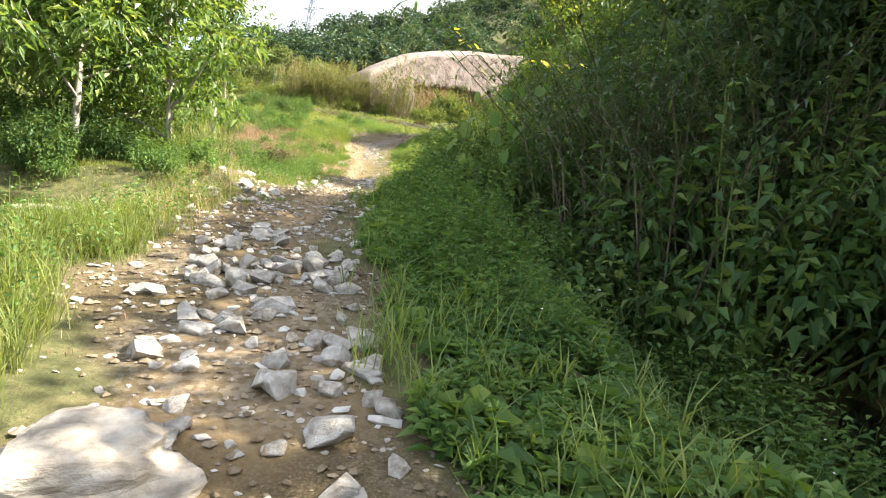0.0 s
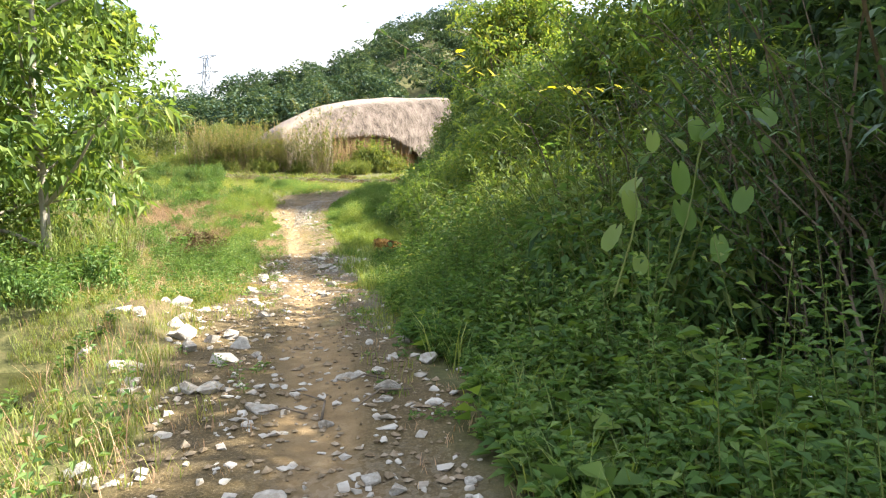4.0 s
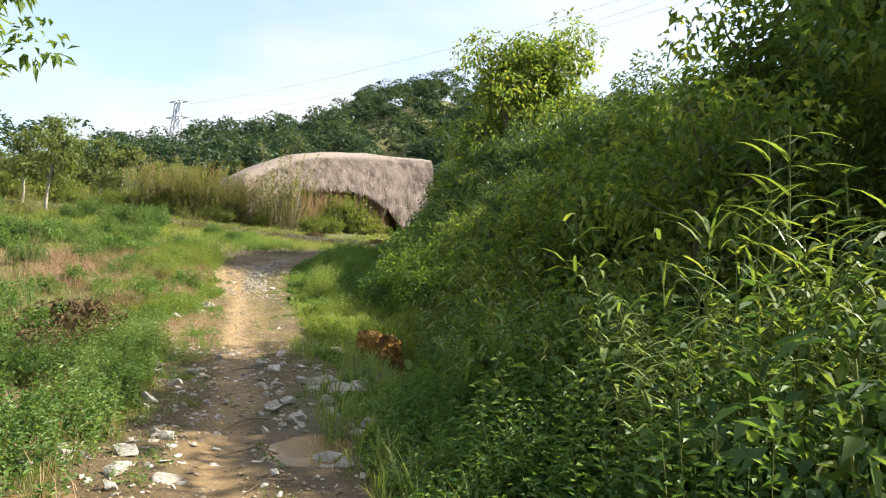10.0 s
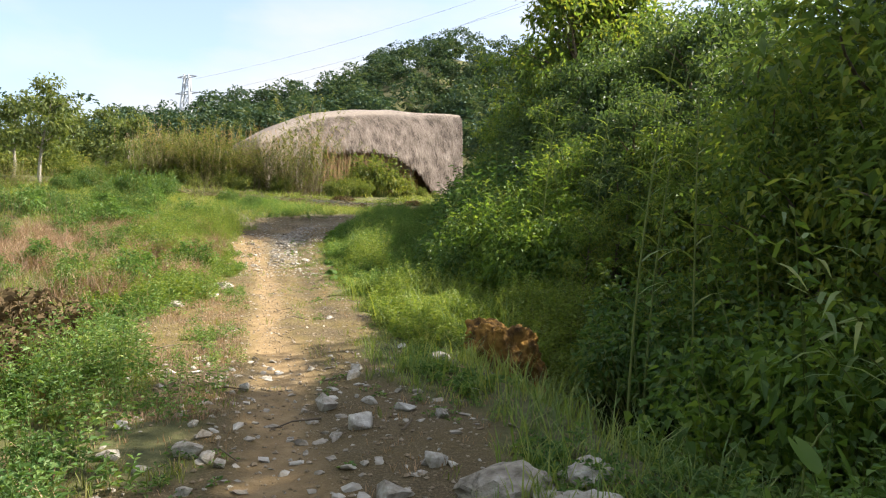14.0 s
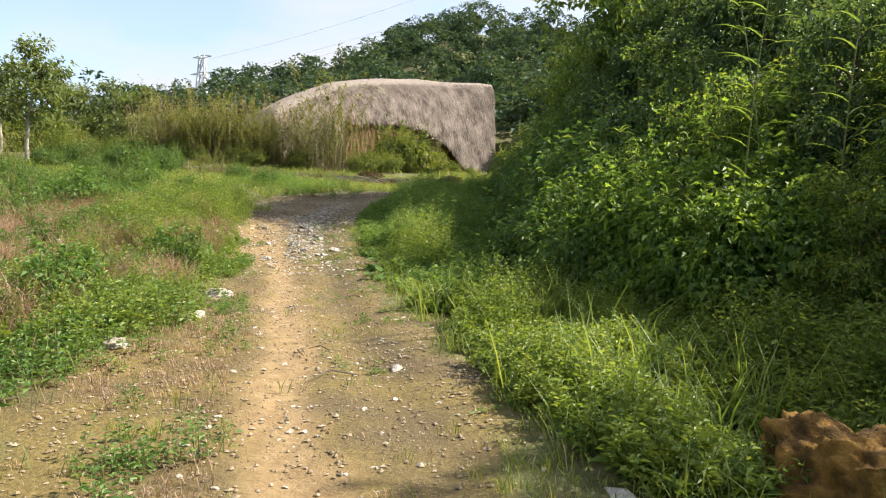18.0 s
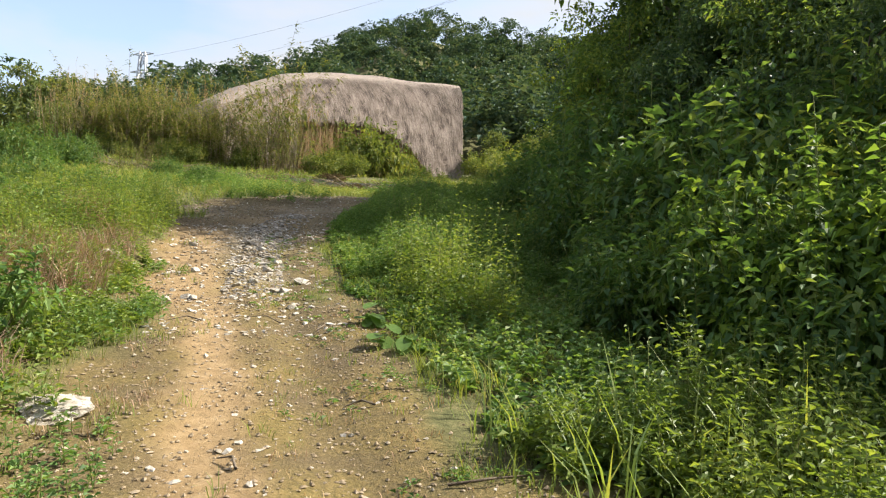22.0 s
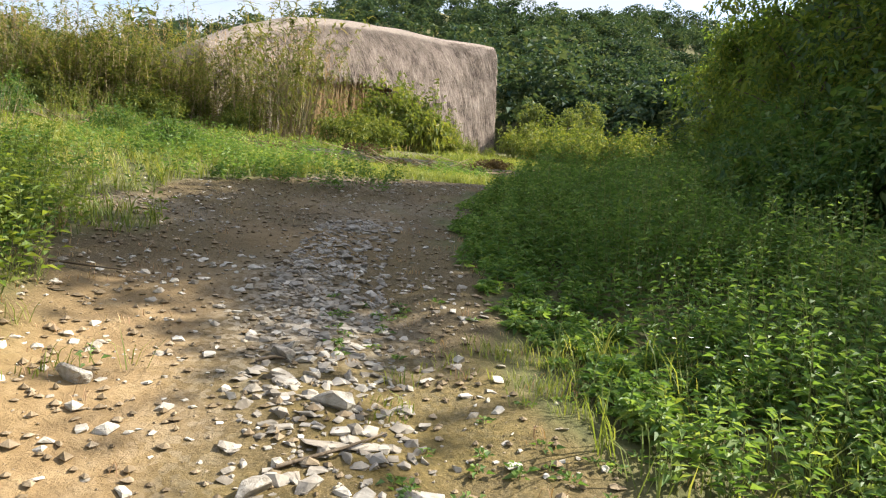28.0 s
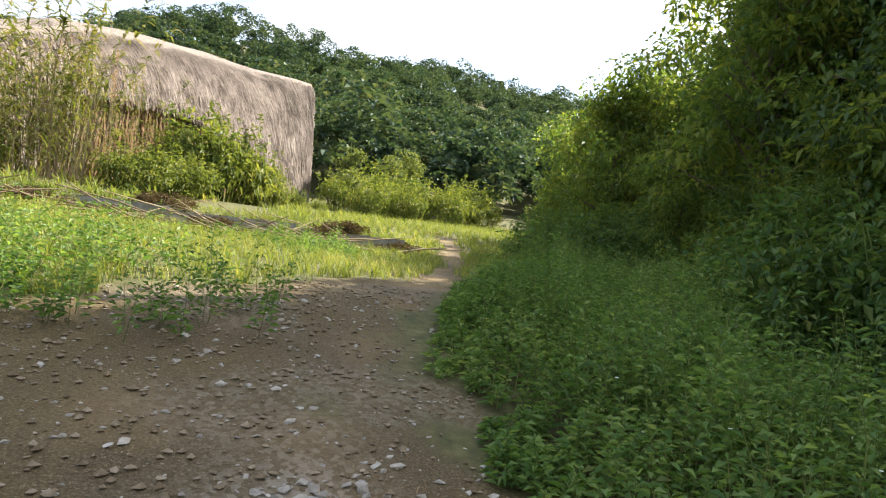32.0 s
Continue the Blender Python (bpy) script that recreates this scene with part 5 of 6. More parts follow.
along("bush", -10.0, 2.0, 5.5, 10.0, 10, 1.0, 1.6)
# The first seven, mostly out of view, are added to shade the track.
for x, y, size in ((9.4, 21.4, 1.0), (7.8, 22.8, 1.0), (9.6, 24.4, 1.05), (8.0, 26.0, 0.95), (3.4, 46.8, 1.06), (4.8, 49.2, 1.08), (6.6, 48.4, 1.1), (9.8, 56.6, 0.98), (14.5, 60.0, 0.95), (4.0, 58.5, 0.55), (1.6, 51.5, 0.6), (5.2, 50.5, 0.72), (13.0, 52.0, 0.85)):
    plant("hightree", x, y, size)
# left: trees at the pond, reeds, scrub
for x, y, s in ((-8.6, 15.4, 1.0), (-9.9, 13.6, 0.95), (-11.2, 16.6, 1.05), (-12.8, 19.0, 0.9), (-12.2, 13.0, 1.1), (-14.5, 16.0, 1.15), (-15.5, 20.0, 1.0), (-16.5, 12.0, 1.1), (-10.4, 17.6, 0.8)):
    plant("palewood", x, y, s)
plant("talltree", -11.4, 23.6, 1.0)
along("bush", 13.5, 19.0, -10.5, -6.0, 17, 0.6, 1.15)
along("smallbush", 12.6, 15.5, -10.5, -3.4, 24, 0.6, 1.2)
along("bush", 12.8, 15.0, -10.0, -5.0, 9, 0.45, 0.75)
along("cane", 14.5, 20.0, -5.6, -3.4, 11, 0.45, 0.75)
along("smallbush", -1.0, 5.0, -4.5, -2.0, 12, 0.5, 0.9)
along("bush", 6.0, 22.0, -17.0, -11.0, 14, 0.9, 1.4)
along("drycane", 17.0, 23.0, -6.6, -4.6, 6, 0.45, 0.65)
along("cane", 15.0, 22.0, -7.0, -4.4, 7, 0.5, 0.75)
along("drycane", 24.5, 28.0, -4.6, -3.4, 4, 0.32, 0.45)
along("cane", 17.0, 22.0, -5.6, -3.9, 6, 0.4, 0.6)
for x, y, s in ((-9.2, 24.2, 0.8), (-9.6, 25.6, 0.95), (-9.9, 26.8, 0.8), (-9.0, 22.9, 0.6)):
    plant("brush", x, y, s)
along("smallbush", 17.5, 24.5, -3.0, -1.5, 10, 0.35, 0.6)
along("smallbush", 20.0, 30.0, -5.5, -2.4, 12, 0.5, 0.9)
along("smallbush", 30.0, 44.0, -6.5, -1.9, 26, 0.5, 1.0)
along("bush", 36.0, 56.0, -13.0, -7.0, 11, 0.4, 0.75)
along("lance", 28.0, 48.0, -16.0, -5.5, 24, 0.26, 0.5)
along("smallbush", 36.0, 49.0, -18.0, -5.0, 34, 0.7, 1.4)
along("bush", 44.0, 62.0, -26.0, -14.0, 16, 0.5, 1.0)
along("scrub", 48.0, 62.0, -26.0, -14.0, 16, 0.3, 0.6)
along("drycane", 30.0, 50.0, -13.0, -6.5, 9, 0.3, 0.45)
for i in range(46):
    x = rng.uniform(-25, -11.5)
    y = 64.5 + rng.uniform(0, 6.0) - 0.12 * (x + 20)
    plant("scrub", x, y, rng.uniform(0.6, 1.25), None, 0, 0, rng.uniform(0.7, 1.15))
for i in range(5):
    x = rng.uniform(-24, -11.5)
    y = 64.0 + rng.uniform(0, 3.0) - 0.12 * (x + 20)
    plant("drycane", x, y, rng.uniform(1.1, 1.5))
for i in range(34):
    x = rng.uniform(-34, -7)
    y = 62.4 + rng.uniform(0, 3.2) - 0.05 * x
    plant("hallbush", x, y, rng.uniform(0.5, 0.85), None, 0, 0, 1.0)
for x, y, s in ((-6.6, 68.5, 1.45), (-5.6, 69.2, 1.0), (-4.6, 69.8, 0.75), (-3.4, 70.4, 0.45), (-7.6, 68.5, 1.4), (-8.6, 68.2, 0.9), (-2.2, 71.0, 0.35)):
    plant("hallbush", x, y, s, None, 0, 0, 1.35)
for x, y, s in ((-12.6, 66.0, 1.55), (-11.6, 67.0, 1.35), (-9.6, 69.0, 0.9)):
    plant("scrub", x, y, s, None, 0, 0, 1.15)
FAR_TREES = [(-28.3, 60.2, 0.85), (-31.0, 62.0, 0.75), (-33, 84, 0.95), (-36.5, 87, 1.0), (-39.5, 86, 0.95), (-43, 90, 1.1), (-30, 92, 0.8)]
for x, y, s in ((3.0, 79, 1.0), (4.4, 81, 1.3), (6.0, 80, 1.0), (7.6, 82, 1.4), (9.5, 81, 1.2), (5.0, 85, 1.7), (8.2, 87, 1.8), (11.5, 84, 1.6), (14, 86, 1.8), (2.2, 83, 1.2)):
    plant("hallbush", x, y, s, None, 0, 0, 1.2)
for x, y, s in ((4.2, 88, 0.6), (8.5, 91, 0.6), (12, 94, 0.7)):
    plant("fartree", x, y, s)
for i in range(9):
    x = -12.0 + 1.15 * i + rng.uniform(-0.4, 0.4)
    plant("brush", x, 60.2 - 0.05 * x + rng.uniform(-0.3, 0.3), rng.uniform(0.5, 0.8), None, 0, 0, 0.6)
for x, y, s in FAR_TREES:
    plant("fartree", x, y, s)
for i in range(70):
    x = rng.uniform(-80, -22)
    y = rng.uniform(92, 150) + 0.25 * abs(x + 30)
    plant("fartree", x, y, (2.4 + 0.2 * (y - 24) - float(ground_z(x, y, False))) / 9 * rng.uniform(0.7, 1.0))
for i in range(50):
    x = rng.uniform(-60, -14)
    y = rng.uniform(62, 110)
    plant("hallbush", x, y, rng.uniform(1.0, 1.9))


for obs in PROTO.values():
    for ob in obs:
        if ob.name not in USED:
            for o in (*ob.children_recursive, ob):
                bpy.data.objects.remove(o)


# ---- woods on the hills ----
def woods(name, count, x0, x1, y0, y1, size, label):
    x, y = rng.uniform(x0, x1, count), rng.uniform(y0, y1, count)
    x = x * (0.55 + 0.45 * y / y1) if x0 < 0 else x
    z = ground_z(x, y, False)
    per_c, per_l = 9, 44
    n = count
    h = size * rng.uniform(0.55, 1.4, n) * np.where(x < -70, 0.6, 0.95)
    cr = h * 0.42
    c = np.stack([x, y, z + h * 0.55], -1)
    # a dome of smaller boughs over each trunk
    up = rand_dirs(n * per_c)
    up[:, 2] = np.abs(up[:, 2]) * 1.1 - 0.15
    cc = np.repeat(c, per_c, 0) + up * np.repeat(cr, per_c)[:, None] * rng.uniform(0.7, 1.0, (n * per_c, 1))
    rr = np.repeat(cr, per_c) * rng.uniform(0.22, 0.46, n * per_c)
    d = rand_dirs(n * per_c * per_l)
    d[:, 2] = np.abs(d[:, 2]) * 0.9 - 0.2
    k = len(d)
    p = np.repeat(cc, per_l, 0) + d * (np.repeat(rr, per_l) * rng.uniform(0.75, 1.1, k))[:, None]
    v, f = leaves(p, d * 0.35 + rand_dirs(k) * np.array([1, 1, 0.45]), 0.9 * rng.uniform(0.6, 1.3, k), 0.6 * rng.uniform(0.6, 1.3, k), 0.25)
    ob = thing(name, label, "forest", "", "stuff", mesh_of(name, v, f, G_FAR))
    return ob


woods("hillside_forest", 900, -120, 170, 112, 300, 10.5, "dense dark green forest covering the steep hill")
woods("hillside_forest", 230, 4, 120, 96, 190, 9.5, "dense dark green forest at the foot of the hill")
woods("hillside_forest", 150, -210, -60, 150, 260, 9.0, "mixed green trees on the far low hill")


# ---- grass and herbs ----
def scatter(count, y0, y1, u0, u1, keep):
    y = rng.uniform(y0, y1, count)
    x = track_x(y) + rng.uniform(u0, u1, count)
    ok = rng.uniform(size=count) < keep(x, y)
    x, y = x[ok], y[ok]
    return np.stack([x, y, ground_z(x, y)], -1)


def off_track(x, y):
    u = x - track_x(y)
    pond = (u < -2.0) & (u > -8.6) & (y > 4) & (y < 14) & (ground_z(x, y, False) < 0.24)
    return (1 - bare_at(x, y)) * np.where(pond, 0.05, 1.0) * (1 - 0.85 * mound_at(x, y))


def thin_on_track(x, y):
    u = x - track_x(y)
    return 0.9 * off_track(x, y) + 0.16 * (np.abs(u) > 0.45) * (y < 44) * (y > 5) + 0.012


def grass_patch(name, pos, h, mat, label, per=9, width=0.008, category="grass"):
    n = len(pos)
    hh = np.repeat(h * rng.uniform(0.5, 1.3, n), per)
    p = np.repeat(pos, per, 0) + rng.normal(0, 0.045, (n * per, 3)) * np.array([1, 1, 0])
    a = rng.uniform(0, 6.28, n * per)
    way = np.stack([np.cos(a) * 0.4, np.sin(a) * 0.4, np.ones(n * per)], -1)
    v, f = blades(p, way, hh * rng.uniform(0.6, 1.2, n * per), width * rng.uniform(0.7, 1.4, n * per), rng.uniform(0.2, 0.9, n * per), 2)
    tagged(new(name, mesh_of(name, v, f, mat)), label, category, "", "stuff")


def herb_patch(name, pos, h, mat, label, per=26, leaf=0.075, wide=0.032, category="weeds"):
    """Upright leafy weeds: whorls of pointed leaves up a stem, smaller towards the top."""
    edge = pos[:, 0] - track_x(pos[:, 1])
    pos = pos[(edge < 0) | (edge > edge_right(pos[:, 1]) + 0.22 + 0.2 * waves(pos[:, 0], pos[:, 1], 1.9, 52)) | (h < 0.2)]
    pos = pos[(pos[:, 0] + 3.5) ** 2 + (pos[:, 1] - 25.6) ** 2 > 0.8]
    n = len(pos)
    hh = h * rng.uniform(0.5, 1.25, n) * np.clip(1.0 + 0.6 * waves(pos[:, 0], pos[:, 1], 1.1, 51) + 0.3 * waves(pos[:, 0], pos[:, 1], 3.1, 53), 0.3, 2.0)
    rise = pos[:, 0] - track_x(pos[:, 1])
    hh = hh * np.where(rise > 0, 0.30 + 0.70 * soft_step(0.0, 1.6, rise - edge_right(pos[:, 1])), 1.0)
    lean = rng.normal(0, 0.16, (n, 2))
    k = np.repeat(np.arange(n), per)
    t = np.tile(np.linspace(0.18, 1.0, per), n) + rng.normal(0, 0.02, n * per)
    p = pos[k] + np.stack([lean[k, 0] * hh[k] * t, lean[k, 1] * hh[k] * t, hh[k] * t], -1)
    br = rng.uniform(0.0, 0.16, n * per) * (1.15 - t) * np.clip(hh[k] * 1.6, 0.4, 1.3)
    a = np.tile(np.arange(per) * 2.4, n) + np.repeat(rng.uniform(0, 6.28, n), per)
    out = np.stack([np.cos(a), np.sin(a), 0 * a], -1)
    p = p + out * br[:, None]
    way = out + np.stack([0 * a, 0 * a, rng.uniform(0.0, 1.0, n * per)], -1) + 0.3 * rand_dirs(n * per)
    size = leaf * (1.2 - 0.55 * t) * rng.uniform(0.7, 1.3, n * per)
    v, f = leaves(p, way, size, size * (wide / leaf), 0.3)
    ob = tagged(new(name, mesh_of(name, v, f, mat)), label, category, "", "stuff")
    v, q = stalks(pos, pos + np.stack([lean[:, 0] * hh, lean[:, 1] * hh, hh], -1), 0.004, 0.0015)
    tagged(part("branchwork", mesh_of("branchwork", v, q, GREEN_STALK), ob), kind="stuff")


def patchy(x, y):
    return off_track(x, y) * soft_step(-0.55, 0.35, waves(x, y, 1.3, 61) + 0.4 * waves(x, y, 4.0, 62))


def patchy_thin(x, y):
    u = x - track_x(y)
    return 0.9 * patchy(x, y) + (0.09 * (np.abs(u) > 0.42) * (y < 43) * (y > 6) + 0.015) * soft_step(-0.2, 0.5, waves(x, y, 2.6, 63))


def patchy_herb(x, y):
    return off_track(x, y) * soft_step(-0.05, 0.55, waves(x, y, 0.9, 64) + 0.5 * waves(x, y, 3.0, 65))


WEED_SPOTS = [(-9.5, 48.7, 0.9, 0.5), (-10.6, 48.9, 0.9, 0.6), (-8.6, 49.4, 0.5, 0.4), (-14.0, 47.0, 1.6, 0.9)]
PINK_SPOTS = [(-11.2, 36.8, 1.5, 2.2), (-13.6, 34.0, 1.6, 2.5), (-12.6, 40.2, 2.0, 1.5), (-9.9, 33.2, 0.8, 1.2), (-15.5, 38.0, 2.0, 2.5), (-10.6, 30.4, 0.9, 1.2)]
# left verge and meadow
grass_patch("grass", scatter(7000, -1, 6.2, -6.5, -0.9, off_track), 0.36, G_GRASS, "bright green grass on the verge by the pond")
grass_patch("grass", scatter(9000, 5.6, 14, -6.5, -0.7, lambda x, y: 0.7 * patchy_thin(x, y) + 0.12 * off_track(x, y)), 0.16, G_GRASS, "short grass on the pond bank")
grass_patch("grass", scatter(12000, 12, 27, -7, 0.2, patchy_thin), 0.15, G_GRASS, "short patchy green grass beside the track")
grass_patch("grass", scatter(17000, 26, 46, -9, 0.2, patchy_thin), 0.17, G_GRASS, "short patchy green grass on the slope")
grass_patch("grass", scatter(7000, 8, 42, 0.2, 2.6, lambda x, y: patchy_thin(x, y) * (1 - 0.75 * soft_step(16.5, 18, y) * (1 - soft_step(25.5, 27, y)))), 0.13, G_GRASS, "short grass along the track")
grass_patch("meadow_grass", scatter(13000, 44, 62, -22, -0.6, off_track), 0.28, G_GRASS, "sunlit yellow green grass on the terrace", 7, 0.016)
grass_patch("meadow_grass", scatter(2600, 52, 62, -0.6, 7, off_track), 0.30, G_GRASS, "sunlit yellow green grass beside the far track", 7, 0.016)
grass_patch("meadow_grass", scatter(6000, 26, 62, -34, -9, off_track), 0.36, G_GRASS, "rough green grass on the far slope", 7, 0.03)
grass_patch("meadow_grass", scatter(6500, 60, 92, -7, 14, off_track), 0.4, G_GRASS, "rough green grass beyond the terrace", 7, 0.03)
grass_patch("dry_grass", scatter(2600, 18, 46, -12, -2.0, lambda x, y: off_track(x, y) * (0.06 + soft_step(-0.1, 0.25, waves(x, y, 0.55, 31)))), 0.34, G_PINK, "pinkish brown dry grass heads", 9, 0.008, "dry grass")
grass_patch("dry_grass", scatter(16000, 26, 46, -10, -1.5, lambda x, y: off_track(x, y) * np.minimum(1.0, sum(np.exp(-(((x - px) / rx) ** 2 + ((y - py) / ry) ** 2) ** 2) for px, py, rx, ry in PINK_SPOTS)) * soft_step(-0.6, 0.2, waves(x, y, 2.2, 66))), 0.58, G_PINK, "dense patch of faded pinkish dry grass", 11, 0.009, "dry grass")
grass_patch("dry_grass", scatter(4600, 3, 46, -3.0, 2.4, lambda x, y: (np.abs(x - track_x(y) + 0.05) > 0.36) * (0.4 + 0.6 * off_track(x, y))), 0.07, G_DRY, "flattened dead grass and straw litter", 7, 0.006, "litter")
grass_patch("dry_grass", scatter(3600, 23, 34, -3.6, -0.5, lambda x, y: 0.8 * soft_step(-0.5, 0.4, waves(x, y, 1.7, 68)) * (x - track_x(y) < -0.45)), 0.09, G_PINK, "trampled pale straw on the bare ground", 8, 0.007, "litter")
herb_patch("weeds", scatter(900, 23, 34, -3.4, -0.6, lambda x, y: soft_step(0.0, 0.6, waves(x, y, 1.4, 69))), 0.19, G_HERB, "small weeds scattered over the bare ground", 14, 0.06, 0.027)
grass_patch("dry_grass", scatter(3200, 4, 34, -6.5, -0.8, patchy), 0.34, G_DRY, "dry yellow grass among the green", 7, 0.005, "dry grass")
herb_patch("weeds", scatter(2800, 0, 26, -6.5, -1.0, patchy_herb), 0.34, G_HERB, "low leafy weeds in the verge", 18, 0.08, 0.034)
herb_patch("weeds", scatter(7200, 24, 46, -7.5, -0.6, patchy_herb), 0.40, G_HERB, "leafy green weeds on the bank", 18, 0.085, 0.036)
herb_patch("weeds", scatter(4200, 8, 43, -1.3, 1.9, lambda x, y: 0.55 * (np.abs(x - track_x(y) + 0.05) > 0.4) * soft_step(-0.1, 0.5, waves(x, y, 2.0, 67))), 0.13, G_HERB, "tiny weeds growing in the track", 10, 0.05, 0.024)
herb_patch("weeds", scatter(900, 17, 25, -3.4, -1.1, patchy), 0.42, G_HERB, "dark leafy weed clumps beside the rut", 24, 0.07, 0.03)
herb_patch("weeds", scatter(1100, 37.5, 45, -4.2, -1.2, off_track), 0.55, G_BRIGHT, "tall leafy weeds on the edge of the bank", 26, 0.08, 0.032)
herb_patch("weeds", scatter(1700, 29, 44, -4.0, -0.9, patchy_herb), 0.55, G_BRIGHT, "leafy weeds along the top of the bank", 24, 0.09, 0.038)
herb_patch("weeds", scatter(3600, 40, 60, -15, -2.5, patchy_herb), 0.40, G_HERB, "rough leafy weeds over the meadow", 16, 0.11, 0.045)
# right side
herb_patch("weeds", scatter(4200, 0, 11, 0.9, 4.6, off_track), 0.46, G_HERB, "dense leafy undergrowth beside the causeway", 20, 0.11, 0.047)
herb_patch("weeds", scatter(3300, 9, 21, 0.5, 3.6, off_track), 0.62, G_HERB, "dense leafy undergrowth on the right bank", 26, 0.10, 0.038)
herb_patch("weeds", scatter(1300, 19, 27.5, 1.0, 3.0, patchy), 0.30, G_HERB, "leafy undergrowth at the creek edge", 22, 0.09, 0.04)
herb_patch("weeds", scatter(3300, 26.5, 33, 1.0, 5.6, off_track), 0.66, G_BRIGHT, "bright leafy herbs in the sun", 28, 0.088, 0.034)
herb_patch("weeds", scatter(2600, 32, 40, 1.2, 6.8, off_track), 0.26, G_HERB, "low leafy weeds in the shade of the trees", 13, 0.11, 0.06)
herb_patch("weeds", scatter(500, 36, 41, 1.3, 3.4, patchy), 0.75, G_BRIGHT, "sunlit clump of tall leafy weeds", 30, 0.09, 0.034)
herb_patch("weeds", scatter(5200, 39, 53, 0.7, 7.0, off_track), 0.58, G_HERB, "knee high leafy weeds beside the crest", 26, 0.088, 0.036)
herb_patch("weeds", scatter(520, 44.0, 50.5, 0.9, 5.5, patchy), 0.8, G_HERB, "taller leafy weeds beside the crest", 34, 0.10, 0.04)
herb_patch("weeds", scatter(1700, 44.5, 54.5, -8.5, 1.0, lambda x, y: np.minimum(1.0, sum(np.exp(-(((x - px) / rx) ** 2 + ((y - py) / ry) ** 2) ** 2) for px, py, rx, ry in WEED_SPOTS))), 0.55, G_HERB, "dark leafy weed clump on the gravel", 26, 0.09, 0.036)
grass_patch("grass", scatter(2200, 0, 26, 0.9, 3.8, off_track), 0.42, G_CANE, "long arching grass in the undergrowth", 7, 0.012)
grass_patch("grass", scatter(1300, 26, 42, 1.6, 5.0, off_track), 0.34, G_GRASS, "long grass among the weeds", 7, 0.01)
grass_patch("rough_grass", scatter(7000, -8, 60, 5.5, 22, off_track), 0.55, G_CANE, "rough shaded grass under the trees", 7, 0.03)
grass_patch("rough_grass", scatter(9000, 10, 100, -60, -9, off_track), 0.42, G_GRASS, "rough grass over the open slope", 6, 0.045)
grass_patch("grass", scatter(520, 27, 33, 1.6, 5.4, patchy), 0.75, G_CANE, "long bright grass blades among the herbs", 6, 0.016)
herb_patch("weeds", scatter(300, 4, 20, 1.4, 3.2, off_track), 1.0, G_HERB, "tall upright weeds among the undergrowth", 40, 0.09, 0.034)
herb_patch("weeds", scatter(260, 0, 12, 0.8, 3.4, off_track), 0.42, G_VINE, "broad leaved plants in the undergrowth", 9, 0.22, 0.15)


# ---- single plants that stand out ----
def heart_leaf(name, at, size, turn, tip_down, mat, parent):
    """A broad heart shaped leaf with a fold along its midrib, hanging from its stalk."""
    a = np.linspace(0.25, 2 * np.pi - 0.25, 15)
    r = 0.5 * (1 - 0.32 * np.cos(a)) * (1 + 0.18 * np.cos(2 * a))
    x, y = -r * np.sin(a) * 0.95, -r * np.cos(a) * 1.25 + 0.12
    z = 0.16 * np.abs(x) - 0.10 * y**2
    v = np.concatenate([[[0, 0.0, 0.0], [0, 0.62, -0.09]], np.stack([x, y, z], -1)])
    f = [[0, 2 + i, 3 + i] for i in range(7)] + [[0, 2 + i, 3 + i] for i in range(7, 14)]
    ob = part(name, mesh_of(name, v * size, f, mat, True), parent)
    ob.matrix_local = pose(*at, -tip_down, 0, turn)
    return ob


def climbing_vine(label, start, way, length, count, size, mat, sag=0.3, spread=0.16, down=55, group="climbing vines"):
    root = thing("climbing_vine", label, "vine", group)
    way = np.array(way, float) / np.linalg.norm(way)
    t = np.linspace(0, 1, 12)[:, None]
    p = np.array(start) + way * length * t
    p[:, 2] += sag * 4 * (t * (1 - t))[:, 0] + 0.04 * np.sin(9 * t[:, 0])
    p[:, 0] += 0.06 * np.sin(7 * t[:, 0])
    v, q = tube(p, np.linspace(0.008, 0.004, 12), 5)
    part("stalk", mesh_of("stalk", v, q, GREEN_STALK, True), root)
    for i in range(count):
        k = (i + 0.5) / count * 11
        c = np.array([np.interp(k, range(12), p[:, m]) for m in range(3)])
        off = rng.normal(0, spread, 3) * np.array([1, 0.6, 0.6])
        v, q = tube([c, c + off * 0.6 + np.array([0, 0, 0.03]), c + off], [0.004, 0.003, 0.003], 4)
        leaf = heart_leaf("leaf", c + off, size * rng.uniform(0.65, 1.15), rng.uniform(-60, 60) + 180, down + rng.uniform(-25, 25), mat, root)
        part("leaf_stalk", mesh_of("leaf_stalk", v, q, GREEN_STALK, True), leaf).matrix_local = leaf.matrix_local.inverted()


climbing_vine("climbing vine with large heart shaped leaves over the undergrowth", (-0.45, 8.3, 1.35), (0.5, 0.1, 1.1), 1.6, 11, 0.17, G_VINE)
climbing_vine("climbing vine with pale folded leaves over the undergrowth", (-0.75, 8.2, 1.5), (0.35, 0.2, 0.8), 1.0, 6, 0.15, G_BRIGHT)
climbing_vine("trailing vine hanging from the bank canes", (0.5, 10.0, 0.9), (0.12, 0.1, 1.0), 2.3, 16, 0.17, G_VINE, 0.0, 0.2)
climbing_vine("trailing vine hanging from the bank canes", (0.9, 9.6, 0.8), (0.2, 0.1, 1.0), 2.6, 16, 0.16, G_VINE, 0.0, 0.22)
climbing_vine("twig of bright yellow leaves above the bank", (-1.55, 13.6, 4.42), (0.85, 0.0, -0.45), 0.8, 7, 0.17, G_YELLOW, 0.08, 0.06, 20, "yellow twigs")
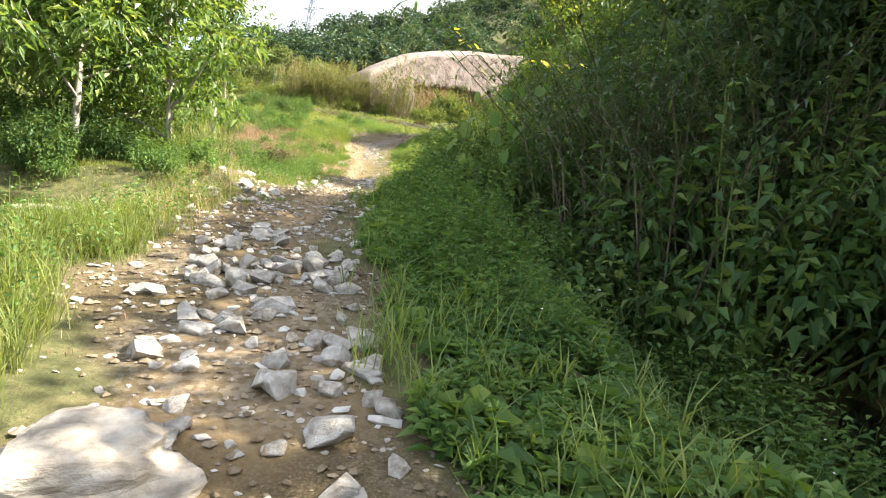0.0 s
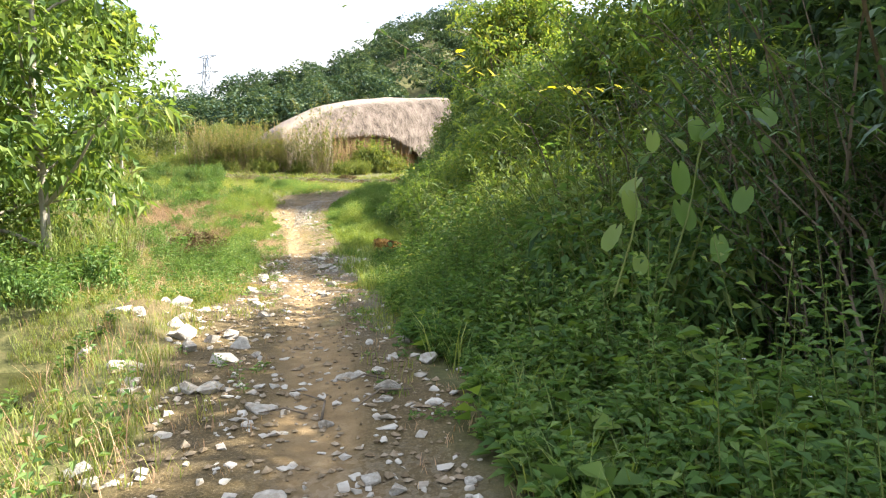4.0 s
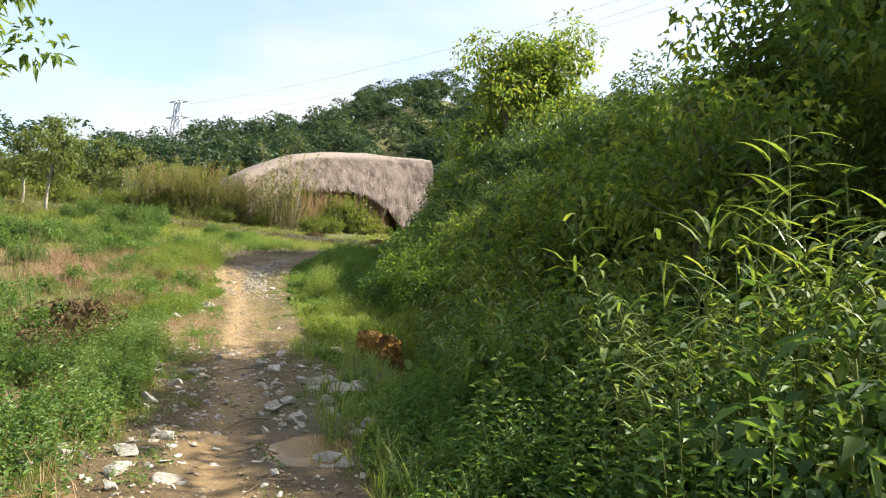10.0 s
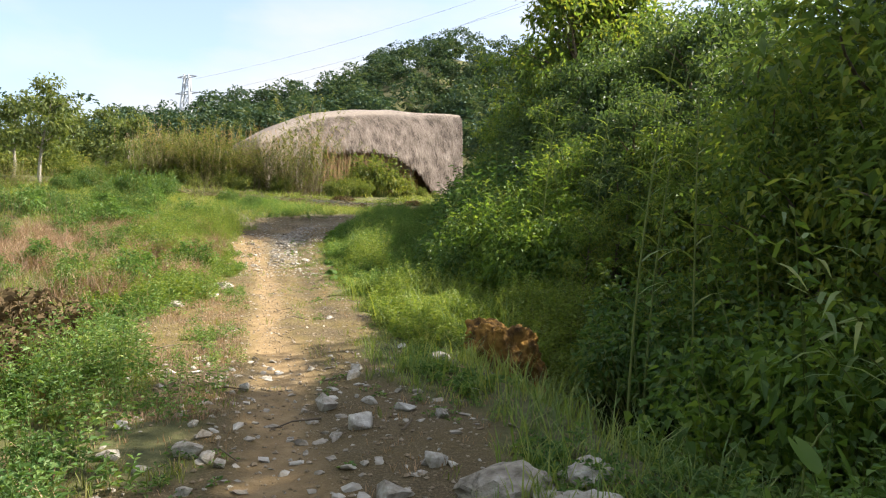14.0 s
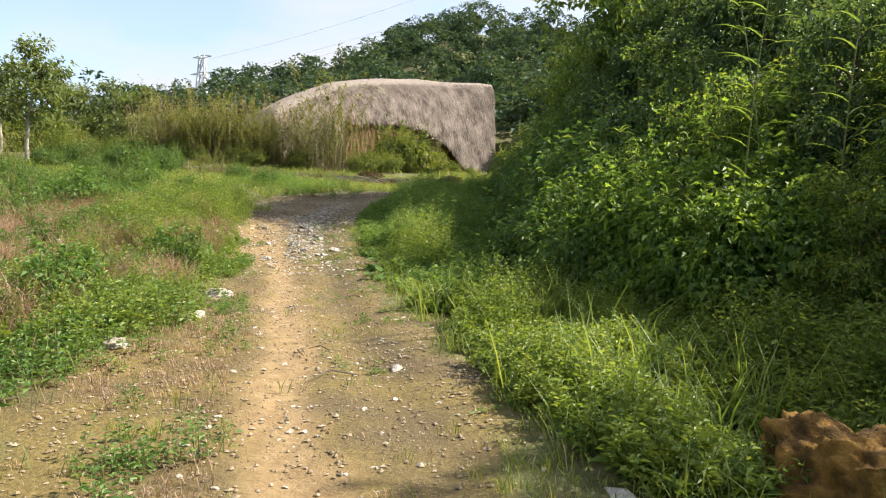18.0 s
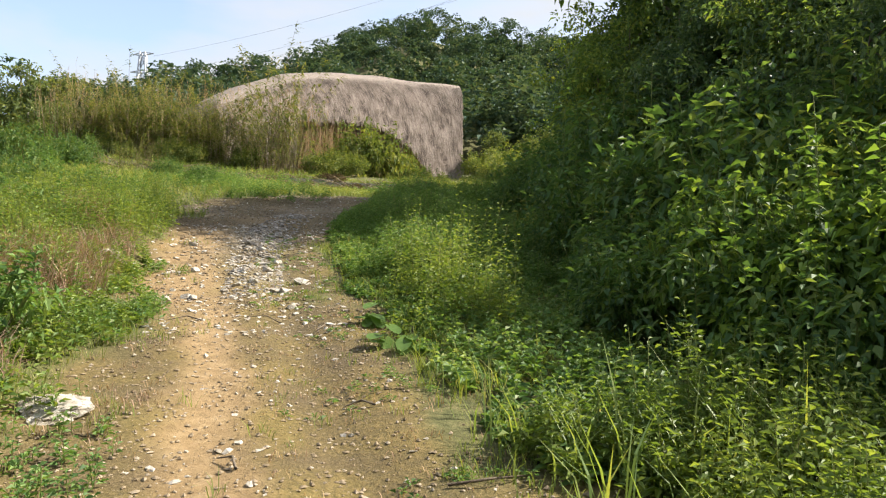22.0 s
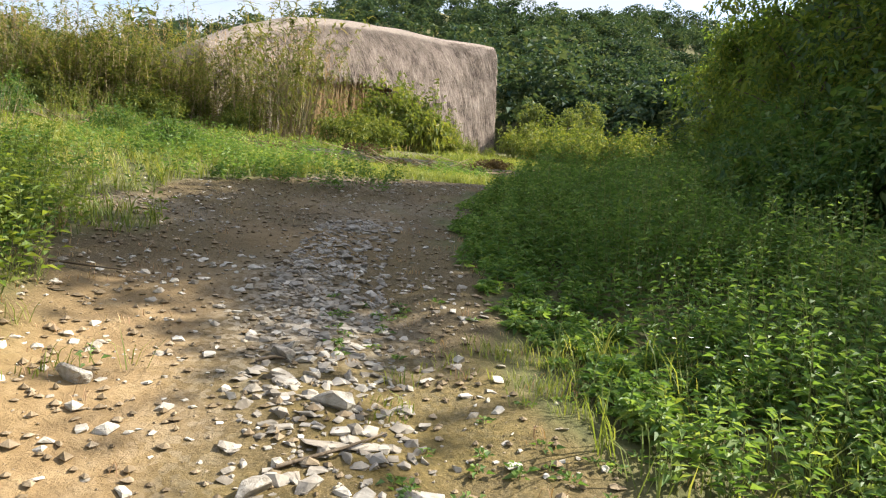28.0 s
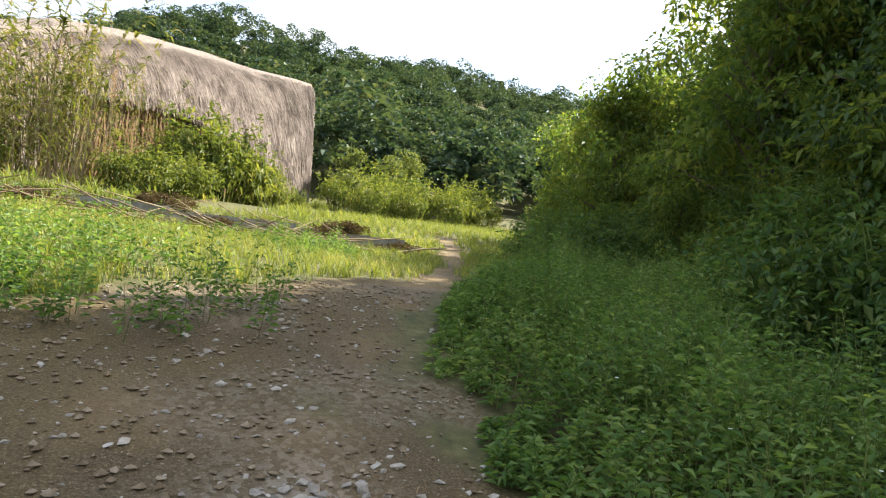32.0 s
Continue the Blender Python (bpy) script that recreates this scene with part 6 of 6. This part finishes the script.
climbing_vine("twig of bright yellow leaves above the bank", (-0.1, 15.0, 4.18), (1.0, 0.03, 0.0), 2.0, 10, 0.18, G_YELLOW, 0.05, 0.07, 15, "yellow twigs")
climbing_vine("broad leaved plant at the foot of the shaded bank", (-2.9, 20.6, 0.75), (0.15, 0.1, 1.0), 0.75, 8, 0.18, G_VINE, 0.0, 0.14)
for x, y, z in ((-6.7, 35.7, 1.5), (-6.5, 35.45, 1.52), (-6.9, 36.6, 1.6), (-8.4, 24.9, 0.95), (-8.1, 24.4, 0.95)):
    climbing_vine("low rosette of broad leaves on the damp ground", (x, y, float(ground_z(x, y))), (0.1, 0.0, 1.0), 0.16, 6, 0.2, G_VINE, 0.0, 0.07, 15, "ground rosettes")


def plume_cane(x, y, base, h, lean, label):
    """A tall cane with long leaves in two rows like a feather."""
    root = thing("plume_cane", label, "cane grass", "feathery canes")
    t = np.linspace(0, 1, 10)
    p = np.stack([x + lean * h * t**2, np.full(10, y), base + h * t], -1)
    v, q = tube(p, np.linspace(0.016, 0.006, 10), 5)
    part("stalk", mesh_of("stalk", v, q, GREEN_STALK, True), root)
    for i in range(16):
        k = 0.38 + 0.62 * i / 16
        c = np.array([np.interp(k, t, p[:, m]) for m in range(3)])
        side = 1 if i % 2 else -1
        v, f = blades([c], [(side * 0.9, rng.uniform(-0.3, 0.3), 0.75)], 0.75 * (1.1 - 0.5 * k), 0.045, 0.75, 5)
        part("leaf", mesh_of("leaf", v, f, G_CANE), root)


for x, y, top in ((1.5, 14.0, 4.5), (1.0, 14.4, 4.2), (-0.5, 16.0, 3.75), (-0.2, 16.6, 3.9), (-2.5, 24.0, 4.4), (-2.1, 24.6, 4.5), (-1.7, 24.3, 4.2), (-1.9, 31.0, 5.6), (-1.3, 31.4, 5.8), (-0.8, 30.8, 5.4), (0.1, 12.4, 3.6)):
    z0 = float(ground_z(x, y))
    plume_cane(x, y, z0, top - z0, rng.uniform(-0.12, 0.12), "tall feathery green cane standing above the bank")


def seed_reeds(x, y, h, count):
    root = thing("seed_reeds", "tall bare reeds with thin feathery seed heads", "reeds", "seed reeds")
    z = float(ground_z(x, y, False))
    b = np.stack([x + rng.normal(0, 0.6, count), y + rng.normal(0, 0.5, count), np.full(count, z - 0.1)], -1)
    tp = b + np.stack([rng.normal(0, 0.35, count), rng.normal(0, 0.3, count), h * rng.uniform(0.75, 1.1, count)], -1)
    v, q = stalks(b, tp, 0.008, 0.003)
    tagged(part("stand", mesh_of("stand", v, q, STALK), root), kind="stuff")
    k = np.repeat(np.arange(count), 14)
    t = rng.uniform(0.72, 1.0, len(k))
    p = b[k] + (tp - b)[k] * t[:, None]
    a = rng.uniform(0, 6.28, len(k))
    v, f = blades(p, np.stack([np.cos(a) * 0.5, np.sin(a) * 0.5, np.ones(len(k))], -1), rng.uniform(0.2, 0.5, len(k)), 0.016, 0.5, 2)
    tagged(part("seed_head", mesh_of("seed_head", v, f, G_DRY), root), kind="stuff")


for i in range(22):
    sx = -26 + 0.75 * i + rng.uniform(-0.5, 0.5)
    seed_reeds(sx, 68.0 + rng.uniform(-0.8, 2.4) - 0.1 * (sx + 20), rng.uniform(3.8, 5.4), 8)


def flowers(name, pos, size, label):
    n = len(pos)
    a = np.arange(5) * 2 * np.pi / 5
    ring = np.stack([np.cos(a), np.sin(a), 0.2 + 0 * a], -1)
    r = size * rng.uniform(0.7, 1.2, n)
    c = pos + np.stack([0 * r, 0 * r, rng.uniform(0.35, 0.75, n)], -1)
    v = np.concatenate([c[:, None], c[:, None] + ring[None] * r[:, None, None]], 1)
    f = np.array([[0, 1 + i, 1 + (i + 1) % 5] for i in range(5)])[None] + 6 * np.arange(n)[:, None, None]
    tagged(new(name, mesh_of(name, v.reshape(-1, 3), f.reshape(-1, 3), PETAL)), label, "flowers", "", "stuff")


flowers("small_flowers", scatter(150, 38, 51, 2.0, 5.5, off_track), 0.012, "tiny white daisy heads among the weeds")
flowers("small_flowers", scatter(70, 3, 20, 1.8, 3.8, off_track), 0.010, "tiny white flower heads in the undergrowth")


def twig(x, y, ln, turn):
    z = float(ground_z(x, y)) + 0.02
    p = np.array([[x, y, z], [x + ln * 0.5 * math.cos(turn), y + ln * 0.5 * math.sin(turn), z + 0.04], [x + ln * math.cos(turn + 0.3), y + ln * math.sin(turn + 0.3), z + 0.01]])
    p[1:, 2] = ground_z(p[1:, 0], p[1:, 1]) + np.array([0.05, 0.02])
    v, q = tube(p, [0.010, 0.008, 0.004], 5)
    thing("twig", "dry brown twig lying on the track", "twig", "fallen twigs", me=mesh_of("twig", v, q, BARK, True))


for i in range(44):
    ty = rng.uniform(2, 44)
    twig(float(track_x(ty)) + rng.uniform(-1.6, 1.6), ty, rng.uniform(0.15, 0.6), rng.uniform(0, 6.28))


def floating_log(a, b):
    p = np.linspace(a, b, 7)
    p[:, 2] += 0.03 * np.sin(np.linspace(0, 5, 7))
    v, q = tube(p, np.linspace(0.05, 0.035, 7), 8)
    thing("log", "pale bare log lying at the edge of the pond", "log", me=mesh_of("log", v, q, PALE_BARK, True))


floating_log((-7.9, 9.5, 0.19), (-7.05, 10.38, 0.21))
